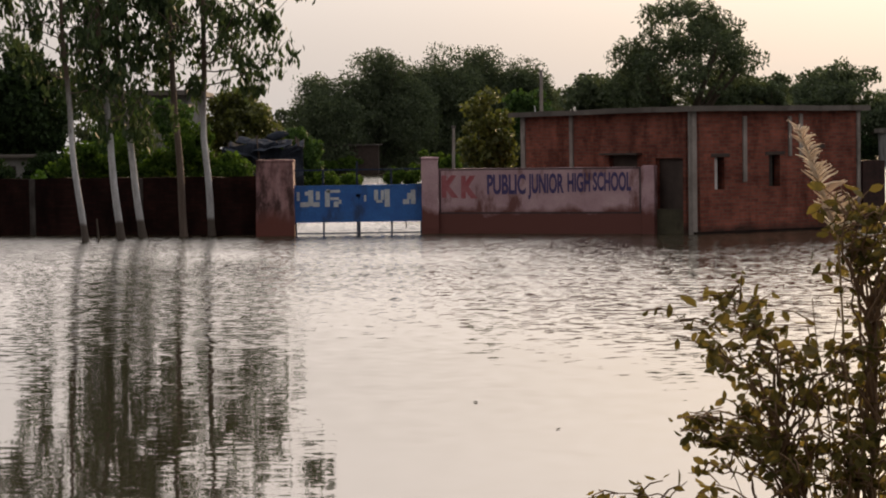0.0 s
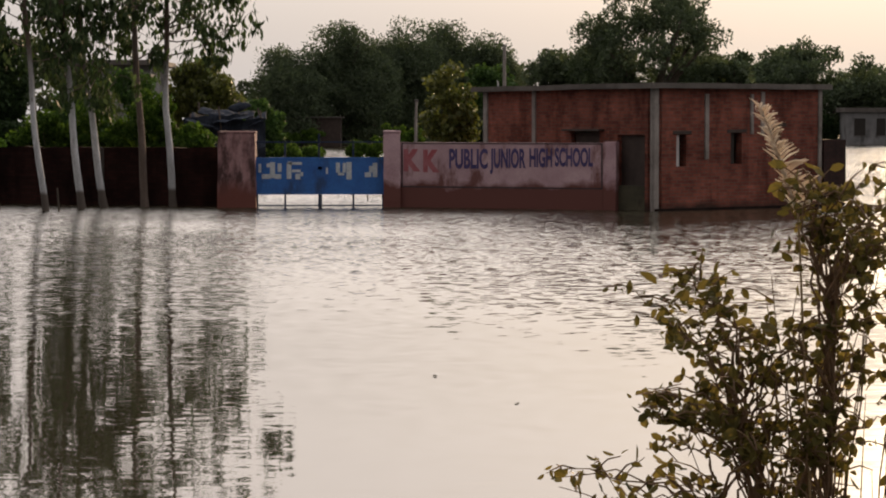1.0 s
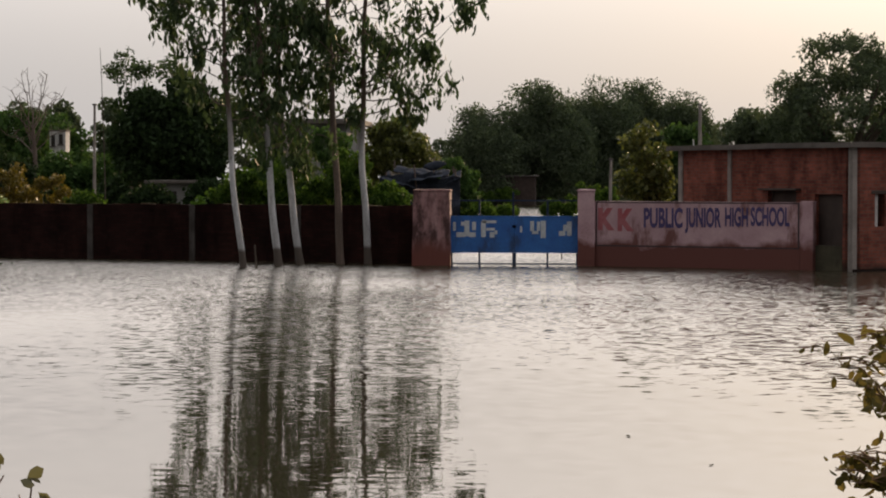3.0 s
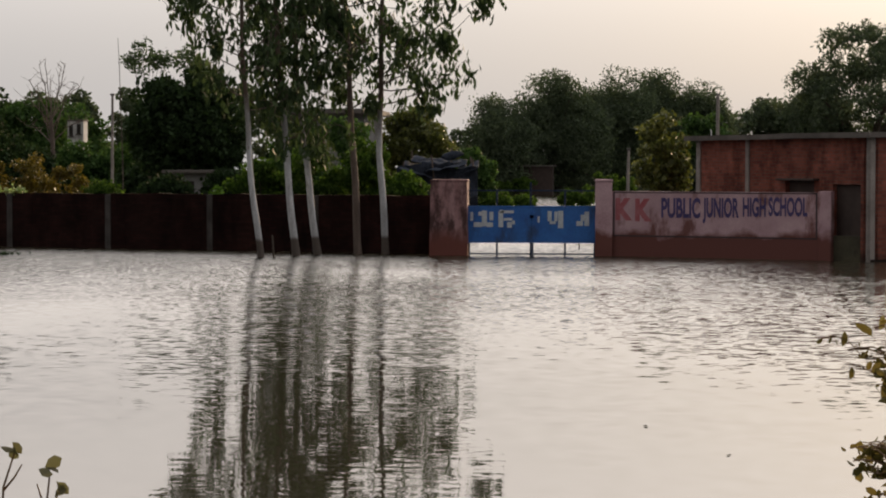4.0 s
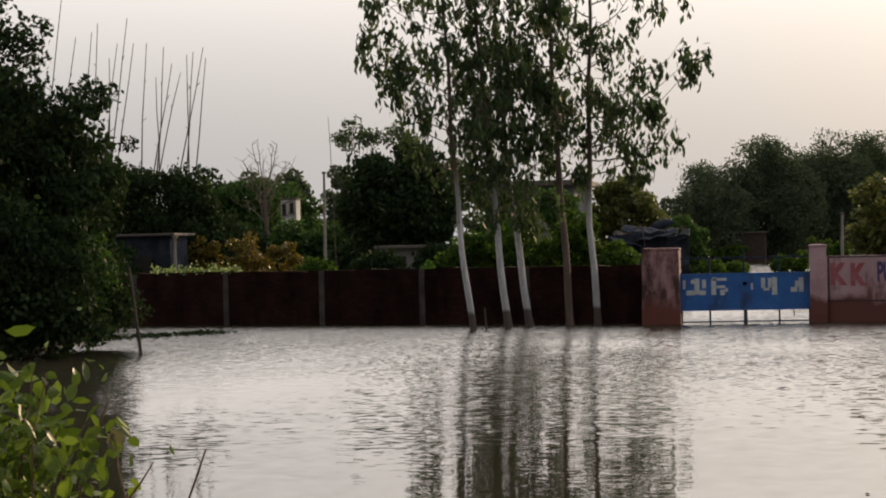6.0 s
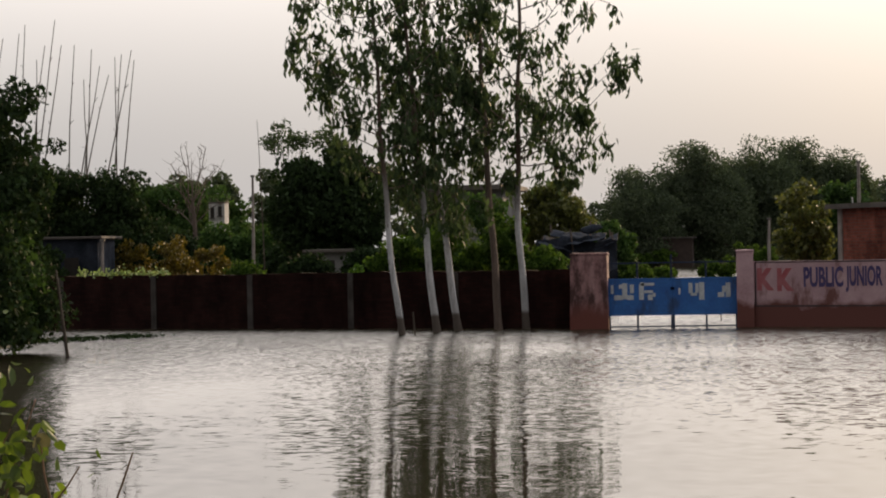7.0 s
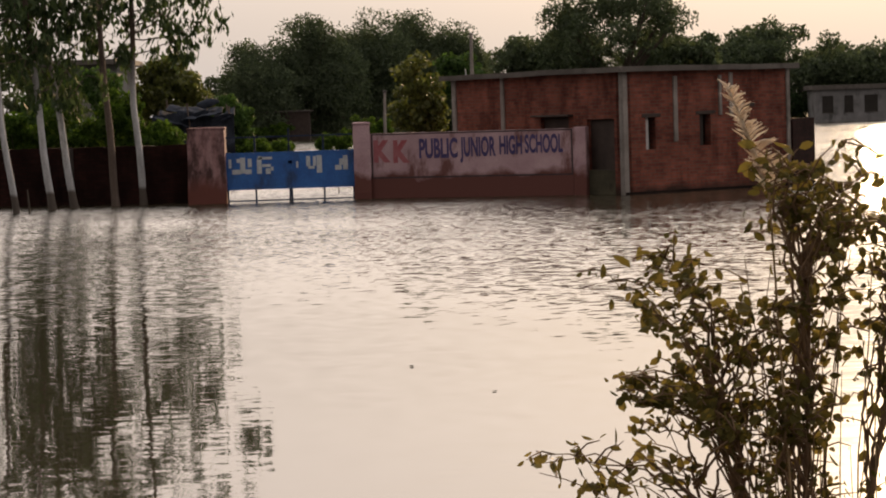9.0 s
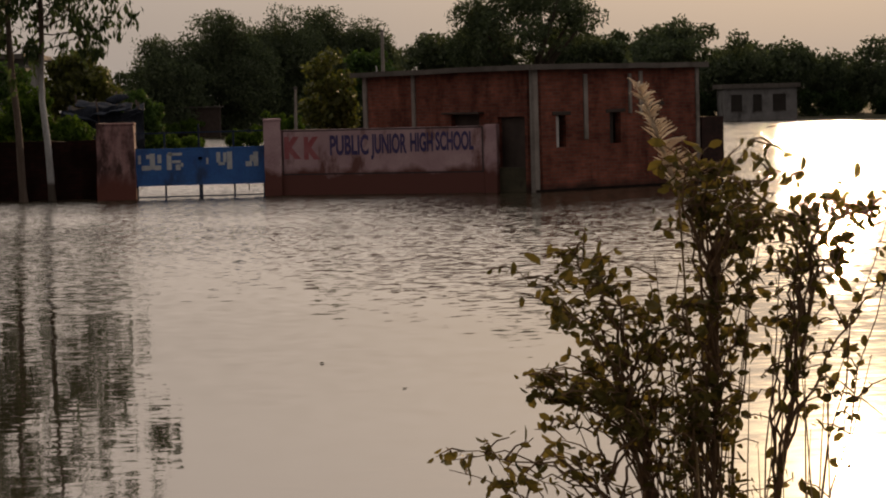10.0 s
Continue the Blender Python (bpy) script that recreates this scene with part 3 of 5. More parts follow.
def build_school():
    c0, c1, c2 = Vector((5.98, 52.30, 0)), Vector((10.60, 55.00, 0)), Vector((2.0, 58.60, 0))
    ex, ey = (c1 - c0).length, (c2 - c0).length
    root = tagged(new("school_building"), "single-storey bare red brick school building with a flat concrete roof", "building")
    ux, uy = (c1 - c0).normalized(), (c2 - c0).normalized()
    root.matrix_basis = Matrix(((ux.x, uy.x, 0, c0.x), (ux.y, uy.y, 0, c0.y), (0, 0, 1, 0), (0, 0, 0, 1)))
    t, top = 0.24, 3.02
    holes_front = [(0.69, 0.99, 1.13, 1.90), (2.38, 2.74, 1.17, 1.94), (3.70, 4.02, 1.1, 2.1)]

    def face(name, length, holes, along_x):
        bm = bmesh.new()
        xs = sorted({0.0, length, *[h[0] for h in holes], *[h[1] for h in holes]})
        zs = sorted({-0.8, top, *[h[2] for h in holes], *[h[3] for h in holes]})
        for i in range(len(xs) - 1):
            for j in range(len(zs) - 1):
                mx, mz = (xs[i] + xs[i + 1]) / 2, (zs[j] + zs[j + 1]) / 2
                if any(h[0] < mx < h[1] and h[2] < mz < h[3] for h in holes):
                    continue
                a = (xs[i], xs[i + 1], 0, t) if along_x else (0, t, xs[i], xs[i + 1])
                block(*a, zs[j], zs[j + 1], 0.0, bm)
        bmesh.ops.remove_doubles(bm, verts=bm.verts, dist=0.0005)
        return part(name, wall_uv(bm), BRICK, root)

    face("front_wall", ex, holes_front, True)
    face("side_wall", ey, [(0.35, 1.45, -0.3, 1.9), (2.2, 3.4, 1.1, 1.98)], False)
    part("back_wall", wall_uv(block(t, ex, ey - t, ey, -0.8, top, 0)), BRICK, root)
    part("back_wall", wall_uv(block(ex - t, ex, t, ey - t, -0.8, top, 0)), BRICK, root)
    bm = block(-0.22, ex + 0.16, -0.22, ey + 0.3, top, top + 0.13, 0.0)
    bmesh.ops.subdivide_edges(bm, edges=bm.edges, cuts=9, use_grid_fill=True)
    part("roof", ragged(bm, 0.018, 4), SLAB, root, "thin grey concrete roof slab with a worn edge")
    v, f = tube([(0.4, ey - 0.1, top + 0.1), (0.4, ey - 0.1, top + 0.26), (0.34, ey - 0.15, top + 0.3)], [0.018, 0.018, 0.015], 6)
    array_part("pipe_stub", v, f, WHITE_PAINT, root, "short bent white pipe on the roof")
    part("floor", block(t, ex - t, t, ey - t, -0.8, -0.05, 0), MUD, root)
    # concrete columns, proud of the brick
    for x, w, z0, z1, lb in ((0.06, 0.15, -0.8, top, "pale concrete corner column"), (1.62, 0.13, 1.3, 2.9, ""), (3.05, 0.10, 1.9, 2.9, ""), (3.4, 0.12, 1.9, 2.95, ""), (ex - 0.06, 0.12, -0.8, top, "")):
        part("column", ragged(block(x - w / 2, x + w / 2, -0.035, 0.1, z0, z1, 0.012), 0.008, x), CONCRETE, root, lb)
    for y, w in ((0.06, 0.10), (5.05, 0.16), (ey - 0.12, 0.2)):
        part("column", ragged(block(-0.035, 0.1, y - w / 2, y + w / 2, -0.8, top, 0.012), 0.008, y), CONCRETE, root)
    for x0, x1, z0, z1 in holes_front:
        # added dark bar stands for the broken, sooty hole over each window
        part("lintel", ragged(block(x0 - 0.12, x1 + 0.16, -0.015, 0.12, z1, z1 + 0.09, 0.01), 0.02, x0), DARK_BROWN, root, "dark ragged bar for the sooty broken hole above a window")
        # pale shutter in the first opening; dark panels added for the others' unlit inside
        part("shutter", block(x0, x0 + (x1 - x0) * 0.55, 0.10, 0.13, z0, z1, 0.004), PALE_WALL if x0 < 1 else DARK, root, "half-width panel in a window opening")
    part("lintel", block(-0.18, 0.12, 2.0, 3.6, 1.98, 2.04, 0.01), DARK_BROWN, root)
    # added leaf fills the recess; the recess's darkness is put into its colour
    part("door", block(0.12, 0.17, 0.36, 1.44, -0.3, 1.89, 0.006), DARK_BROWN, root, "dark brown panel filling the recess beside the corner")
    part("shutter", block(0.12, 0.16, 2.21, 3.39, 1.11, 1.97, 0.006), DARK_BROWN, root, "closed dark window shutter")
    part("plinth", ragged(block(0.0, ex, -0.06, -0.002, -0.8, 0.12, 0.01), 0.01, 8), BRICK_DARK, root, "dark wet brick plinth")
    return root


build_school()
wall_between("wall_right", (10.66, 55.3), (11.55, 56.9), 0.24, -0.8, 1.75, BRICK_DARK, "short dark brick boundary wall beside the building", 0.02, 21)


# ---- trees ----
def eucalyptus(base, path, r0, seed, bark, label, bare=3.0, reach=1.5, count=7000, lean=0.0, arms=()):
    rng = np.random.default_rng(seed)
    root = thing("eucalyptus_tree", label, "tree", "eucalyptus row by the wall", at=(*base, 0))
    top = path[-1][2]
    pts = [Vector(p) for p in path]

    def on(z):
        for p, q in zip(pts, pts[1:]):
            if q.z >= z:
                return p.lerp(q, (z - p.z) / (q.z - p.z))
        return pts[-1]

    zs = np.linspace(pts[0].z, top, 26)
    line = [on(z) + Vector((0.02 * math.sin(z * 2 + seed), 0.02 * math.cos(z * 1.7), 0)) for z in zs]
    radii = [r0 * max(0.12, (1 - 0.86 * max(0, z) / top)) * (1.25 if z < 0.15 else 1) for z in zs]
    v, f = tube(line, radii, 10)
    array_part("trunk", v, f, bark, root, smooth=True)
    limbs, centres = [], []
    for i in range(29 + len(arms)):
        h = bare + (top - bare) * (min(i, 28) / 28) ** 0.95
        az = i * 2.4 + rng.uniform(-0.5, 0.5)
        part_up = (h - bare) / (top - bare)
        long = reach * (0.5 + 0.65 * math.sin(math.pi * min(1, 0.18 + 0.8 * part_up))) * rng.uniform(0.6, 1.25) * (1 if h < 7.5 else 0.72)
        a = on(h)
        b = a + Vector((math.cos(az) * long + lean * long, math.sin(az) * long * 0.8, long * rng.uniform(0.3, 0.95)))
        if i > 28:
            h, out, rise = arms[i - 29]
            a = on(h)
            long, b = abs(out), a + Vector((out, 0.3, rise))
        ln = curve_points(a, b, Vector((0, 0, -0.12 * long)), 6, 0.03, rng)
        pieces = [tube(ln, [0.027 * (1 - 0.8 * s / 6) * (r0 / 0.12) for s in range(7)], 5)]
        for twig in range(7):
            s = rng.uniform(0.3, 1.0) if twig else 0.99
            k = min(5, int(s * 6))
            p = ln[k].lerp(ln[k + 1], s * 6 - k)
            e = p + Vector(rng.normal(0, 0.3, 3).tolist()) + Vector((0, 0, -0.12))
            pieces.append(tube([p, p.lerp(e, 0.5) + Vector((0, 0, 0.06)), e], [0.014, 0.01, 0.005], 4))
            m = max(4, int(count / 210 * rng.uniform(0.2, 1.7) * (0.88 if h < 7.5 else 0.45 if reach < 1.9 else 0.22)))
            blob = rng.normal(0, 1, (m, 3)) * np.array([0.11, 0.11, 0.17]) + np.array(p.lerp(e, 0.7)) + np.array([0, 0, -0.14])
            centres.append(blob)
        limbs.append(join(pieces))
    for v, f in limbs:
        array_part("limb", v, f, BARK_BROWN, root, smooth=True)
    v, f = leaves(np.concatenate(centres), 0.23, rng, 0.4, 0.8)
    tagged(array_part("crown", v, f, LEAF_EUC, root, "sparse drooping grey-green leaves"), kind="stuff")
    return root


eucalyptus((-8.80, 53.3), [(0.08, 0, -0.7), (0, 0, 0), (-0.28, 0, 2.6), (-0.42, 0, 5), (-0.55, 0, 8), (-0.5, 0, 12.0)], 0.084, 1, BARK_PALE, "slender eucalyptus with a pale trunk leaning in the water", 3.7, 2.0, 5200, -0.25, ((4.6, -1.6, 1.5), (5.0, -1.9, 2.3)))
eucalyptus((-8.08, 54.4), [(0.05, 0, -0.7), (0, 0, 0), (-0.2, 0, 2.2), (-0.4, 0, 4.6), (-0.65, 0, 8), (-0.7, 0, 13.0)], 0.096, 2, BARK_PALE, "pale grey eucalyptus standing in flood water", 2.9, 1.35, 4600)
eucalyptus((-7.64, 55.3), [(0.1, 0, -0.7), (0, 0, 0), (-0.25, 0, 2.0), (-0.5, 0, 4.0), (-0.75, 0, 8), (-0.7, 0, 12.4)], 0.096, 3, BARK_PALE, "pale eucalyptus with a bent foot in flood water", 2.7, 1.35, 4600)
eucalyptus((-6.64, 55.7), [(0.02, 0, -0.7), (0, 0, 0), (-0.12, 0, 2.2), (-0.25, 0, 4.6), (-0.38, 0, 8), (-0.3, 0, 12.4)], 0.10, 4, BARK_BROWN, "brown-barked eucalyptus standing in flood water", 3.8, 1.6, 4900)
eucalyptus((-5.94, 55.85), [(0.05, 0, -0.7), (0, 0, 0), (-0.17, 0, 2.5), (-0.15, 0, 5), (-0.05, 0, 8), (0.05, 0, 13.0)], 0.094, 5, BARK_PALE, "tall white-barked eucalyptus with wide branches", 3.9, 2.0, 5600, 0.2, ((4.3, 1.9, 0.5), (4.6, 2.8, 2.2), (5.4, 2.8, 1.6), (4.4, 1.7, 1.3)))


def broad_tree(name, label, base, centre, radii, leaf_mat, seed, lobes=26, lobe=1.4, count=9000, leaf=0.42, trunk=0.3, low=-0.35, group="", bark=BARK_DARK, aspect=0.6, droop=0.25, flat=0.75, limbs_seen=10):
    rng = np.random.default_rng(seed)
    root = thing(name, label, "tree" if "tree" in name else "bush", group, at=(base[0], base[1], 0))
    ground_z = land(base[0], base[1])
    c = np.array(centre) - np.array([base[0], base[1], 0])
    cells = lobes_in(c, radii, lobes, lobe, rng, low)
    foot = Vector((0, 0, ground_z - 0.2))
    fork = Vector((c[0] * 0.4, c[1] * 0.4, ground_z + (c[2] - ground_z) * 0.45))
    if trunk:
        v, f = tube(curve_points(foot, fork, (0.1, 0, 0), 5), [trunk * (1.3 - 0.5 * i / 5) for i in range(6)], 9)
        array_part("trunk", v, f, bark, root, smooth=True)
        arms = [tube(curve_points(fork, Vector(p.tolist()), (0, 0, 0.15 * lobe), 4, 0.06 * lobe, rng), [trunk * 0.5 * (1 - 0.8 * i / 4) for i in range(5)], 5) for p, _ in cells[:limbs_seen]]
        for v, f in arms:
            array_part("limb", v, f, bark, root, smooth=True)
    v, f = leaves(crown_points(cells, count, rng, flat), leaf, rng, aspect, droop)
    tagged(array_part("crown", v, f, leaf_mat, root), kind="stuff")
    return root


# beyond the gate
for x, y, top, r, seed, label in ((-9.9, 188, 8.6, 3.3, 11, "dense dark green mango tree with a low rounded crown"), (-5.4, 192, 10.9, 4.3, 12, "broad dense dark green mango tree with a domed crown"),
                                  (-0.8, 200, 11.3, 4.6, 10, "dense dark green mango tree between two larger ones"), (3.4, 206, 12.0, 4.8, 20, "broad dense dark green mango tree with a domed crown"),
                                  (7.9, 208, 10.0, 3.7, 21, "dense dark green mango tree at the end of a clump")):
    broad_tree("mango_tree", label, (x, y), (x, y, top * 0.44), (r * 1.05, 3.6, top * 0.58), LEAF_HAZED, seed, 170, 1.35, 60000, 0.22, 0.5, -0.95, "domed trees")
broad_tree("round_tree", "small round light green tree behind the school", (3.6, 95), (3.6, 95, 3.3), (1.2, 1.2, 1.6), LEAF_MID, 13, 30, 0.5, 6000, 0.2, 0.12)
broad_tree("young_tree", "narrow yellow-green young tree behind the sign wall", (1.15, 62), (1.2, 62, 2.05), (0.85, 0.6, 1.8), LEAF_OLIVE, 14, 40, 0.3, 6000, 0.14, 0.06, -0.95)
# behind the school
broad_tree("neem_tree", "tall feathery dark green tree behind the school", (12.4, 110), (12.4, 110, 5.2), (3.9, 3.4, 4.9), LEAF_HAZED, 15, 100, 0.8, 34000, 0.2, 0.4, -0.9, aspect=0.45)
broad_tree("neem_tree", "lower dark green tree beside a taller one", (7.2, 112), (7.4, 112, 3.4), (3.2, 2, 2.8), LEAF_HAZED, 16, 34, 0.7, 9000, 0.24, 0.25, -0.9)
broad_tree("neem_tree", "lower dark green tree beside a taller one", (16.9, 112), (16.9, 112, 3.2), (2.3, 2, 2.9), LEAF_HAZED, 17, 30, 0.7, 9000, 0.24, 0.25, -0.9)
broad_tree("neem_tree", "dark green tree merging with a taller one", (10.0, 115), (10.0, 115, 3.6), (2.4, 2, 3.0), LEAF_HAZED, 18, 40, 0.75, 12000, 0.22, 0.25, -0.9)
broad_tree("neem_tree", "dark green tree merging with a taller one", (15.2, 115), (15.2, 115, 3.6), (2.4, 2, 3.2), LEAF_HAZED, 19, 40, 0.75, 12000, 0.22, 0.25, -0.9)
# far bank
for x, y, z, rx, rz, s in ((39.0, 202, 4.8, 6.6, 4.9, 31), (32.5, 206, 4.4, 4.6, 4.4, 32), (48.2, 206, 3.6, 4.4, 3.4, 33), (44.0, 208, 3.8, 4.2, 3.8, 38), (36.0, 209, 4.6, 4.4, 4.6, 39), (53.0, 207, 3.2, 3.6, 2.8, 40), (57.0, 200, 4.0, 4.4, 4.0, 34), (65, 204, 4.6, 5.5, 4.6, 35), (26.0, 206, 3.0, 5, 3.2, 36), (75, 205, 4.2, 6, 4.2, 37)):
    broad_tree("bank_tree", "hazy dark tree on the far bank of the flood", (x, y), (x, y, z), (rx, 4, rz), LEAF_HAZED, s, 46, 1.25, 13000, 0.36, 0.35, -0.95, "trees on the far bank")
for i in range(9):
    x = 24 + 6.5 * i
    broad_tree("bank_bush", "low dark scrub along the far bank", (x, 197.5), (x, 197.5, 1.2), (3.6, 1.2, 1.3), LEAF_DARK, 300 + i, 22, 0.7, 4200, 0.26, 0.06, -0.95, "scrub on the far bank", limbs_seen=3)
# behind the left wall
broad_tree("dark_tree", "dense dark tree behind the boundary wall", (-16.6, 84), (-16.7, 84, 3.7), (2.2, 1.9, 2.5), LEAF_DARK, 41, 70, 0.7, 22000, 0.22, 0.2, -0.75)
broad_tree("thin_tree", "thin airy tree top behind a dense dark tree", (-19.2, 88), (-19.2, 88, 6.5), (1.1, 0.8, 1.1), LEAF_EUC, 42, 26, 0.34, 1000, 0.15, 0.05)
broad_tree("thin_tree", "thin airy tree top behind a dense dark tree", (-17.5, 88), (-17.5, 88, 6.4), (0.8, 0.6, 1.0), LEAF_EUC, 43, 18, 0.3, 600, 0.15, 0.05)
for i, (x, y, z, r, rz, mat) in enumerate(((-31.5, 107, 3.3, 3.0, 2.9, LEAF_MID), (-27.6, 108, 3.2, 2.6, 2.9, LEAF_MID), (-36, 106, 3.2, 3.2, 2.8, LEAF_DARK), (-23.0, 109, 2.5, 1.5, 2.3, LEAF_DARK), (-22, 96, 1.7, 2.0, 1.5, LEAF_MID), (-26, 92, 1.7, 2.2, 1.6, LEAF_DARK), (-30, 93, 1.9, 2.4, 1.8, LEAF_DARK), (-19.5, 92, 1.4, 1.6, 1.2, LEAF_DARK), (-13.2, 92, 2.0, 1.8, 1.8, LEAF_DARK))):
    broad_tree("hedge_tree", "tangled green tree behind the boundary wall", (x, y), (x, y, z), (r, 2.2, rz), mat, 50 + i, 44, 0.75, 11000, 0.24, 0.18, -0.95, "trees behind the wall", limbs_seen=6)
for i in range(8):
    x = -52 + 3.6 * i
    broad_tree("distant_tree", "distant tree on the skyline, leaf colour paled for haze", (x, 180), (x, 180, 5.8), (2.1, 1.5, 3.2), LEAF_HAZED, 320 + i, 20, 0.8, 2600, 0.4, 0.2, -0.95, "distant skyline trees", limbs_seen=3)
for i, (x, y, r, z) in enumerate(((-19.6, 66.5, 0.8, 1.65), (-18.3, 66.8, 0.9, 1.75), (-17.0, 66.4, 0.8, 1.6), (-21.0, 67, 0.8, 1.5))):
    broad_tree("yellow_bush", "yellowing shrub behind the boundary wall", (x, y), (x, y, z), (r * 0.9, 0.6, 1.0), LEAF_RUST, 60 + i, 34, 0.2, 2600, 0.10, 0.04, -0.95, "yellow shrubs", limbs_seen=4)
for i, (x, y, r, z, rz, mat) in enumerate(((-10.4, 63.6, 0.9, 1.6, 1.0, LEAF_FRESH), (-8.9, 64, 1.0, 1.9, 1.4, LEAF_FRESH), (-7.4, 63.8, 0.8, 1.9, 1.3, LEAF_FRESH), (-6.3, 63.2, 0.55, 1.5, 0.75, LEAF_FRESH), (-11.9, 66, 0.8, 1.3, 0.9, LEAF_DARK), (-13.7, 66, 0.9, 1.3, 0.8, LEAF_DARK), (-15.6, 65.5, 0.5, 1.2, 0.5, LEAF_FRESH), (-21.3, 62.9, 0.7, 1.6, 0.75, LEAF_DARK))):
    broad_tree("green_bush", "leafy green shrub behind the boundary wall", (x, y), (x, y, z), (r, 0.8, rz), mat, 70 + i, 30, 0.34, 5200, 0.14, 0.05, -0.95, "shrubs behind the wall", limbs_seen=4)
broad_tree("hedge_tree", "shaded green tree behind the eucalyptus row", (-10.6, 72), (-10.6, 72, 2.7), (0.9, 0.9, 1.7), LEAF_MID, 83, 34, 0.42, 6500, 0.16, 0.08, -0.95, limbs_seen=6)
broad_tree("hedge_tree", "shaded green tree behind the eucalyptus row", (-9.2, 74), (-9.2, 74, 2.4), (0.8, 0.9, 1.6), LEAF_MID, 84, 34, 0.42, 6500, 0.16, 0.08, -0.95, limbs_seen=6)
broad_tree("hedge_tree", "low green tree by the tarpaulin shelter", (-7.2, 108), (-7.2, 108, 1.9), (1.3, 1.2, 1.4), LEAF_MID, 86, 30, 0.5, 6500, 0.2, 0.1, -0.95, limbs_seen=5)
broad_tree("hedge_tree", "green tree in front of a small white house", (-23.6, 94.5), (-23.6, 94.5, 1.9), (1.7, 1.0, 1.5), LEAF_MID, 87, 30, 0.5, 6500, 0.2, 0.1, -0.95, limbs_seen=5)
broad_tree("olive_tree", "olive-green tree beside a grey house", (-8.9, 96), (-8.9, 96, 3.1), (1.7, 1.4, 2.2), LEAF_OLIVE, 81, 50, 0.55, 12000, 0.2, 0.15, -0.8)
broad_tree("hedge_tree", "small dark tree by a pale house", (-15.0, 192), (-15.0, 192, 3.2), (2.2, 2, 2.6), LEAF_HAZED, 82, 30, 0.8, 8000, 0.3, 0.15, -0.9)
broad_tree("green_bush", "small bright shrub showing over the boundary wall", (-11.6, 61.8), (-11.6, 61.8, 1.3), (0.45, 0.3, 0.65), LEAF_LIME, 85, 16, 0.14, 700, 0.11, 0.03, -0.95, limbs_seen=4)


def wall_creeper(x0, x1, seed, mat, label):
    """Leaves that trail along the top of the long wall."""
    rng = np.random.default_rng(seed)
    root = thing("creeper", label, "plant", at=((x0 + x1) / 2, 60, 0))
    xs = rng.uniform(x0, x1, 420)
    ys = 62.0 - (xs + 26.0) * 5.95 / 21.28 + rng.uniform(-0.05, 0.28, 420)
    zs = 1.6 + np.abs(rng.normal(0, 0.05, 420)) * (1 + 1.2 * np.sin(xs * 5) ** 2) - 0.08 * (rng.random(420) < 0.3)
    v, f = leaves(np.stack([xs - (x0 + x1) / 2, ys - 60, zs], 1), 0.085, rng, 0.75, 0.1)
    tagged(array_part("foliage", v, f, mat, root), kind="stuff")


wall_creeper(-19.3, -16.4, 5, LEAF_PALE, "pale green creeper trailing along the wall top")
# shrubs over the gate, across the flooded yard
for i, (x, y, r, z, rz) in enumerate(((-11.2, 183, 2.2, 1.0, 0.9), (-8.4, 184, 2.0, 0.9, 0.7), (-0.9, 150, 1.3, 0.9, 1.3), (0.4, 152, 1.0, 0.8, 1.0), (-6.8, 118, 1.3, 0.55, 0.5), (-5.3, 122, 0.7, 0.4, 0.35), (-2.2, 120, 1.0, 0.6, 0.55))):
    broad_tree("reed_bush", "pale green shrub at the edge of the flooded yard", (x, y), (x, y, z), (r, 1.0, rz), LEAF_FRESH, 90 + i, 24, 0.3, 3000, 0.17, 0.05, -0.95, "shrubs by the yard", limbs_seen=3)
# left bank thicket
for i, (x, y, z, r, rz, mat) in enumerate(((-17.9, 44, 5.2, 1.8, 3.6, LEAF_DARK), (-16.1, 45.0, 3.3, 1.0, 2.9, LEAF_DARK), (-16.2, 43, 1.5, 1.4, 1.7, LEAF_DARK), (-16.3, 44.6, 2.0, 0.8, 1.4, LEAF_MID), (-18.6, 47, 3.6, 1.9, 2.8, LEAF_DARK), (-19.6, 41, 3.4, 2.3, 3.6, LEAF_DARK), (-17.4, 42, 2.6, 1.3, 2.0, LEAF_DARK), (-16.8, 46, 1.6, 1.6, 1.6, LEAF_DARK), (-20.6, 68.0, 2.7, 1.4, 2.4, LEAF_DARK), (-22.4, 67.4, 3.4, 1.5, 2.9, LEAF_DARK), (-24.4, 67.0, 4.4, 1.7, 3.4, LEAF_DARK), (-26.5, 66.0, 5.0, 1.8, 3.8, LEAF_DARK))):
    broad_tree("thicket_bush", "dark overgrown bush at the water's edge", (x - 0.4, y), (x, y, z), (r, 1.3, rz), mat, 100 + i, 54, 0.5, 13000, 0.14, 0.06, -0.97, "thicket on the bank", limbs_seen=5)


def bare_shoot(foot, tip, r, seed):
    rng = np.random.default_rng(seed)
    root = thing("bare_shoot", "tall leafless grey shoot rising from the thicket", "branch", "bare shoots", at=foot)
    d = Vector(tip) - Vector(foot)
    pts = curve_points((0, 0, 0), d, (rng.normal(0, 0.06), 0, 0), 7, 0.012, rng)
    v, f = tube(pts, [r * (1 - 0.7 * i / 7) for i in range(8)], 5)
    array_part("stem", v, f, BARK_DARK, root, smooth=True)
    for i in (3, 5, 6):
        e = pts[i] + Vector((rng.normal(0, 0.08), 0, rng.uniform(0.05, 0.18)))
        v, f = tube([pts[i], e], [r * 0.4, r * 0.2], 4)
        array_part("twig", v, f, BARK_DARK, root)


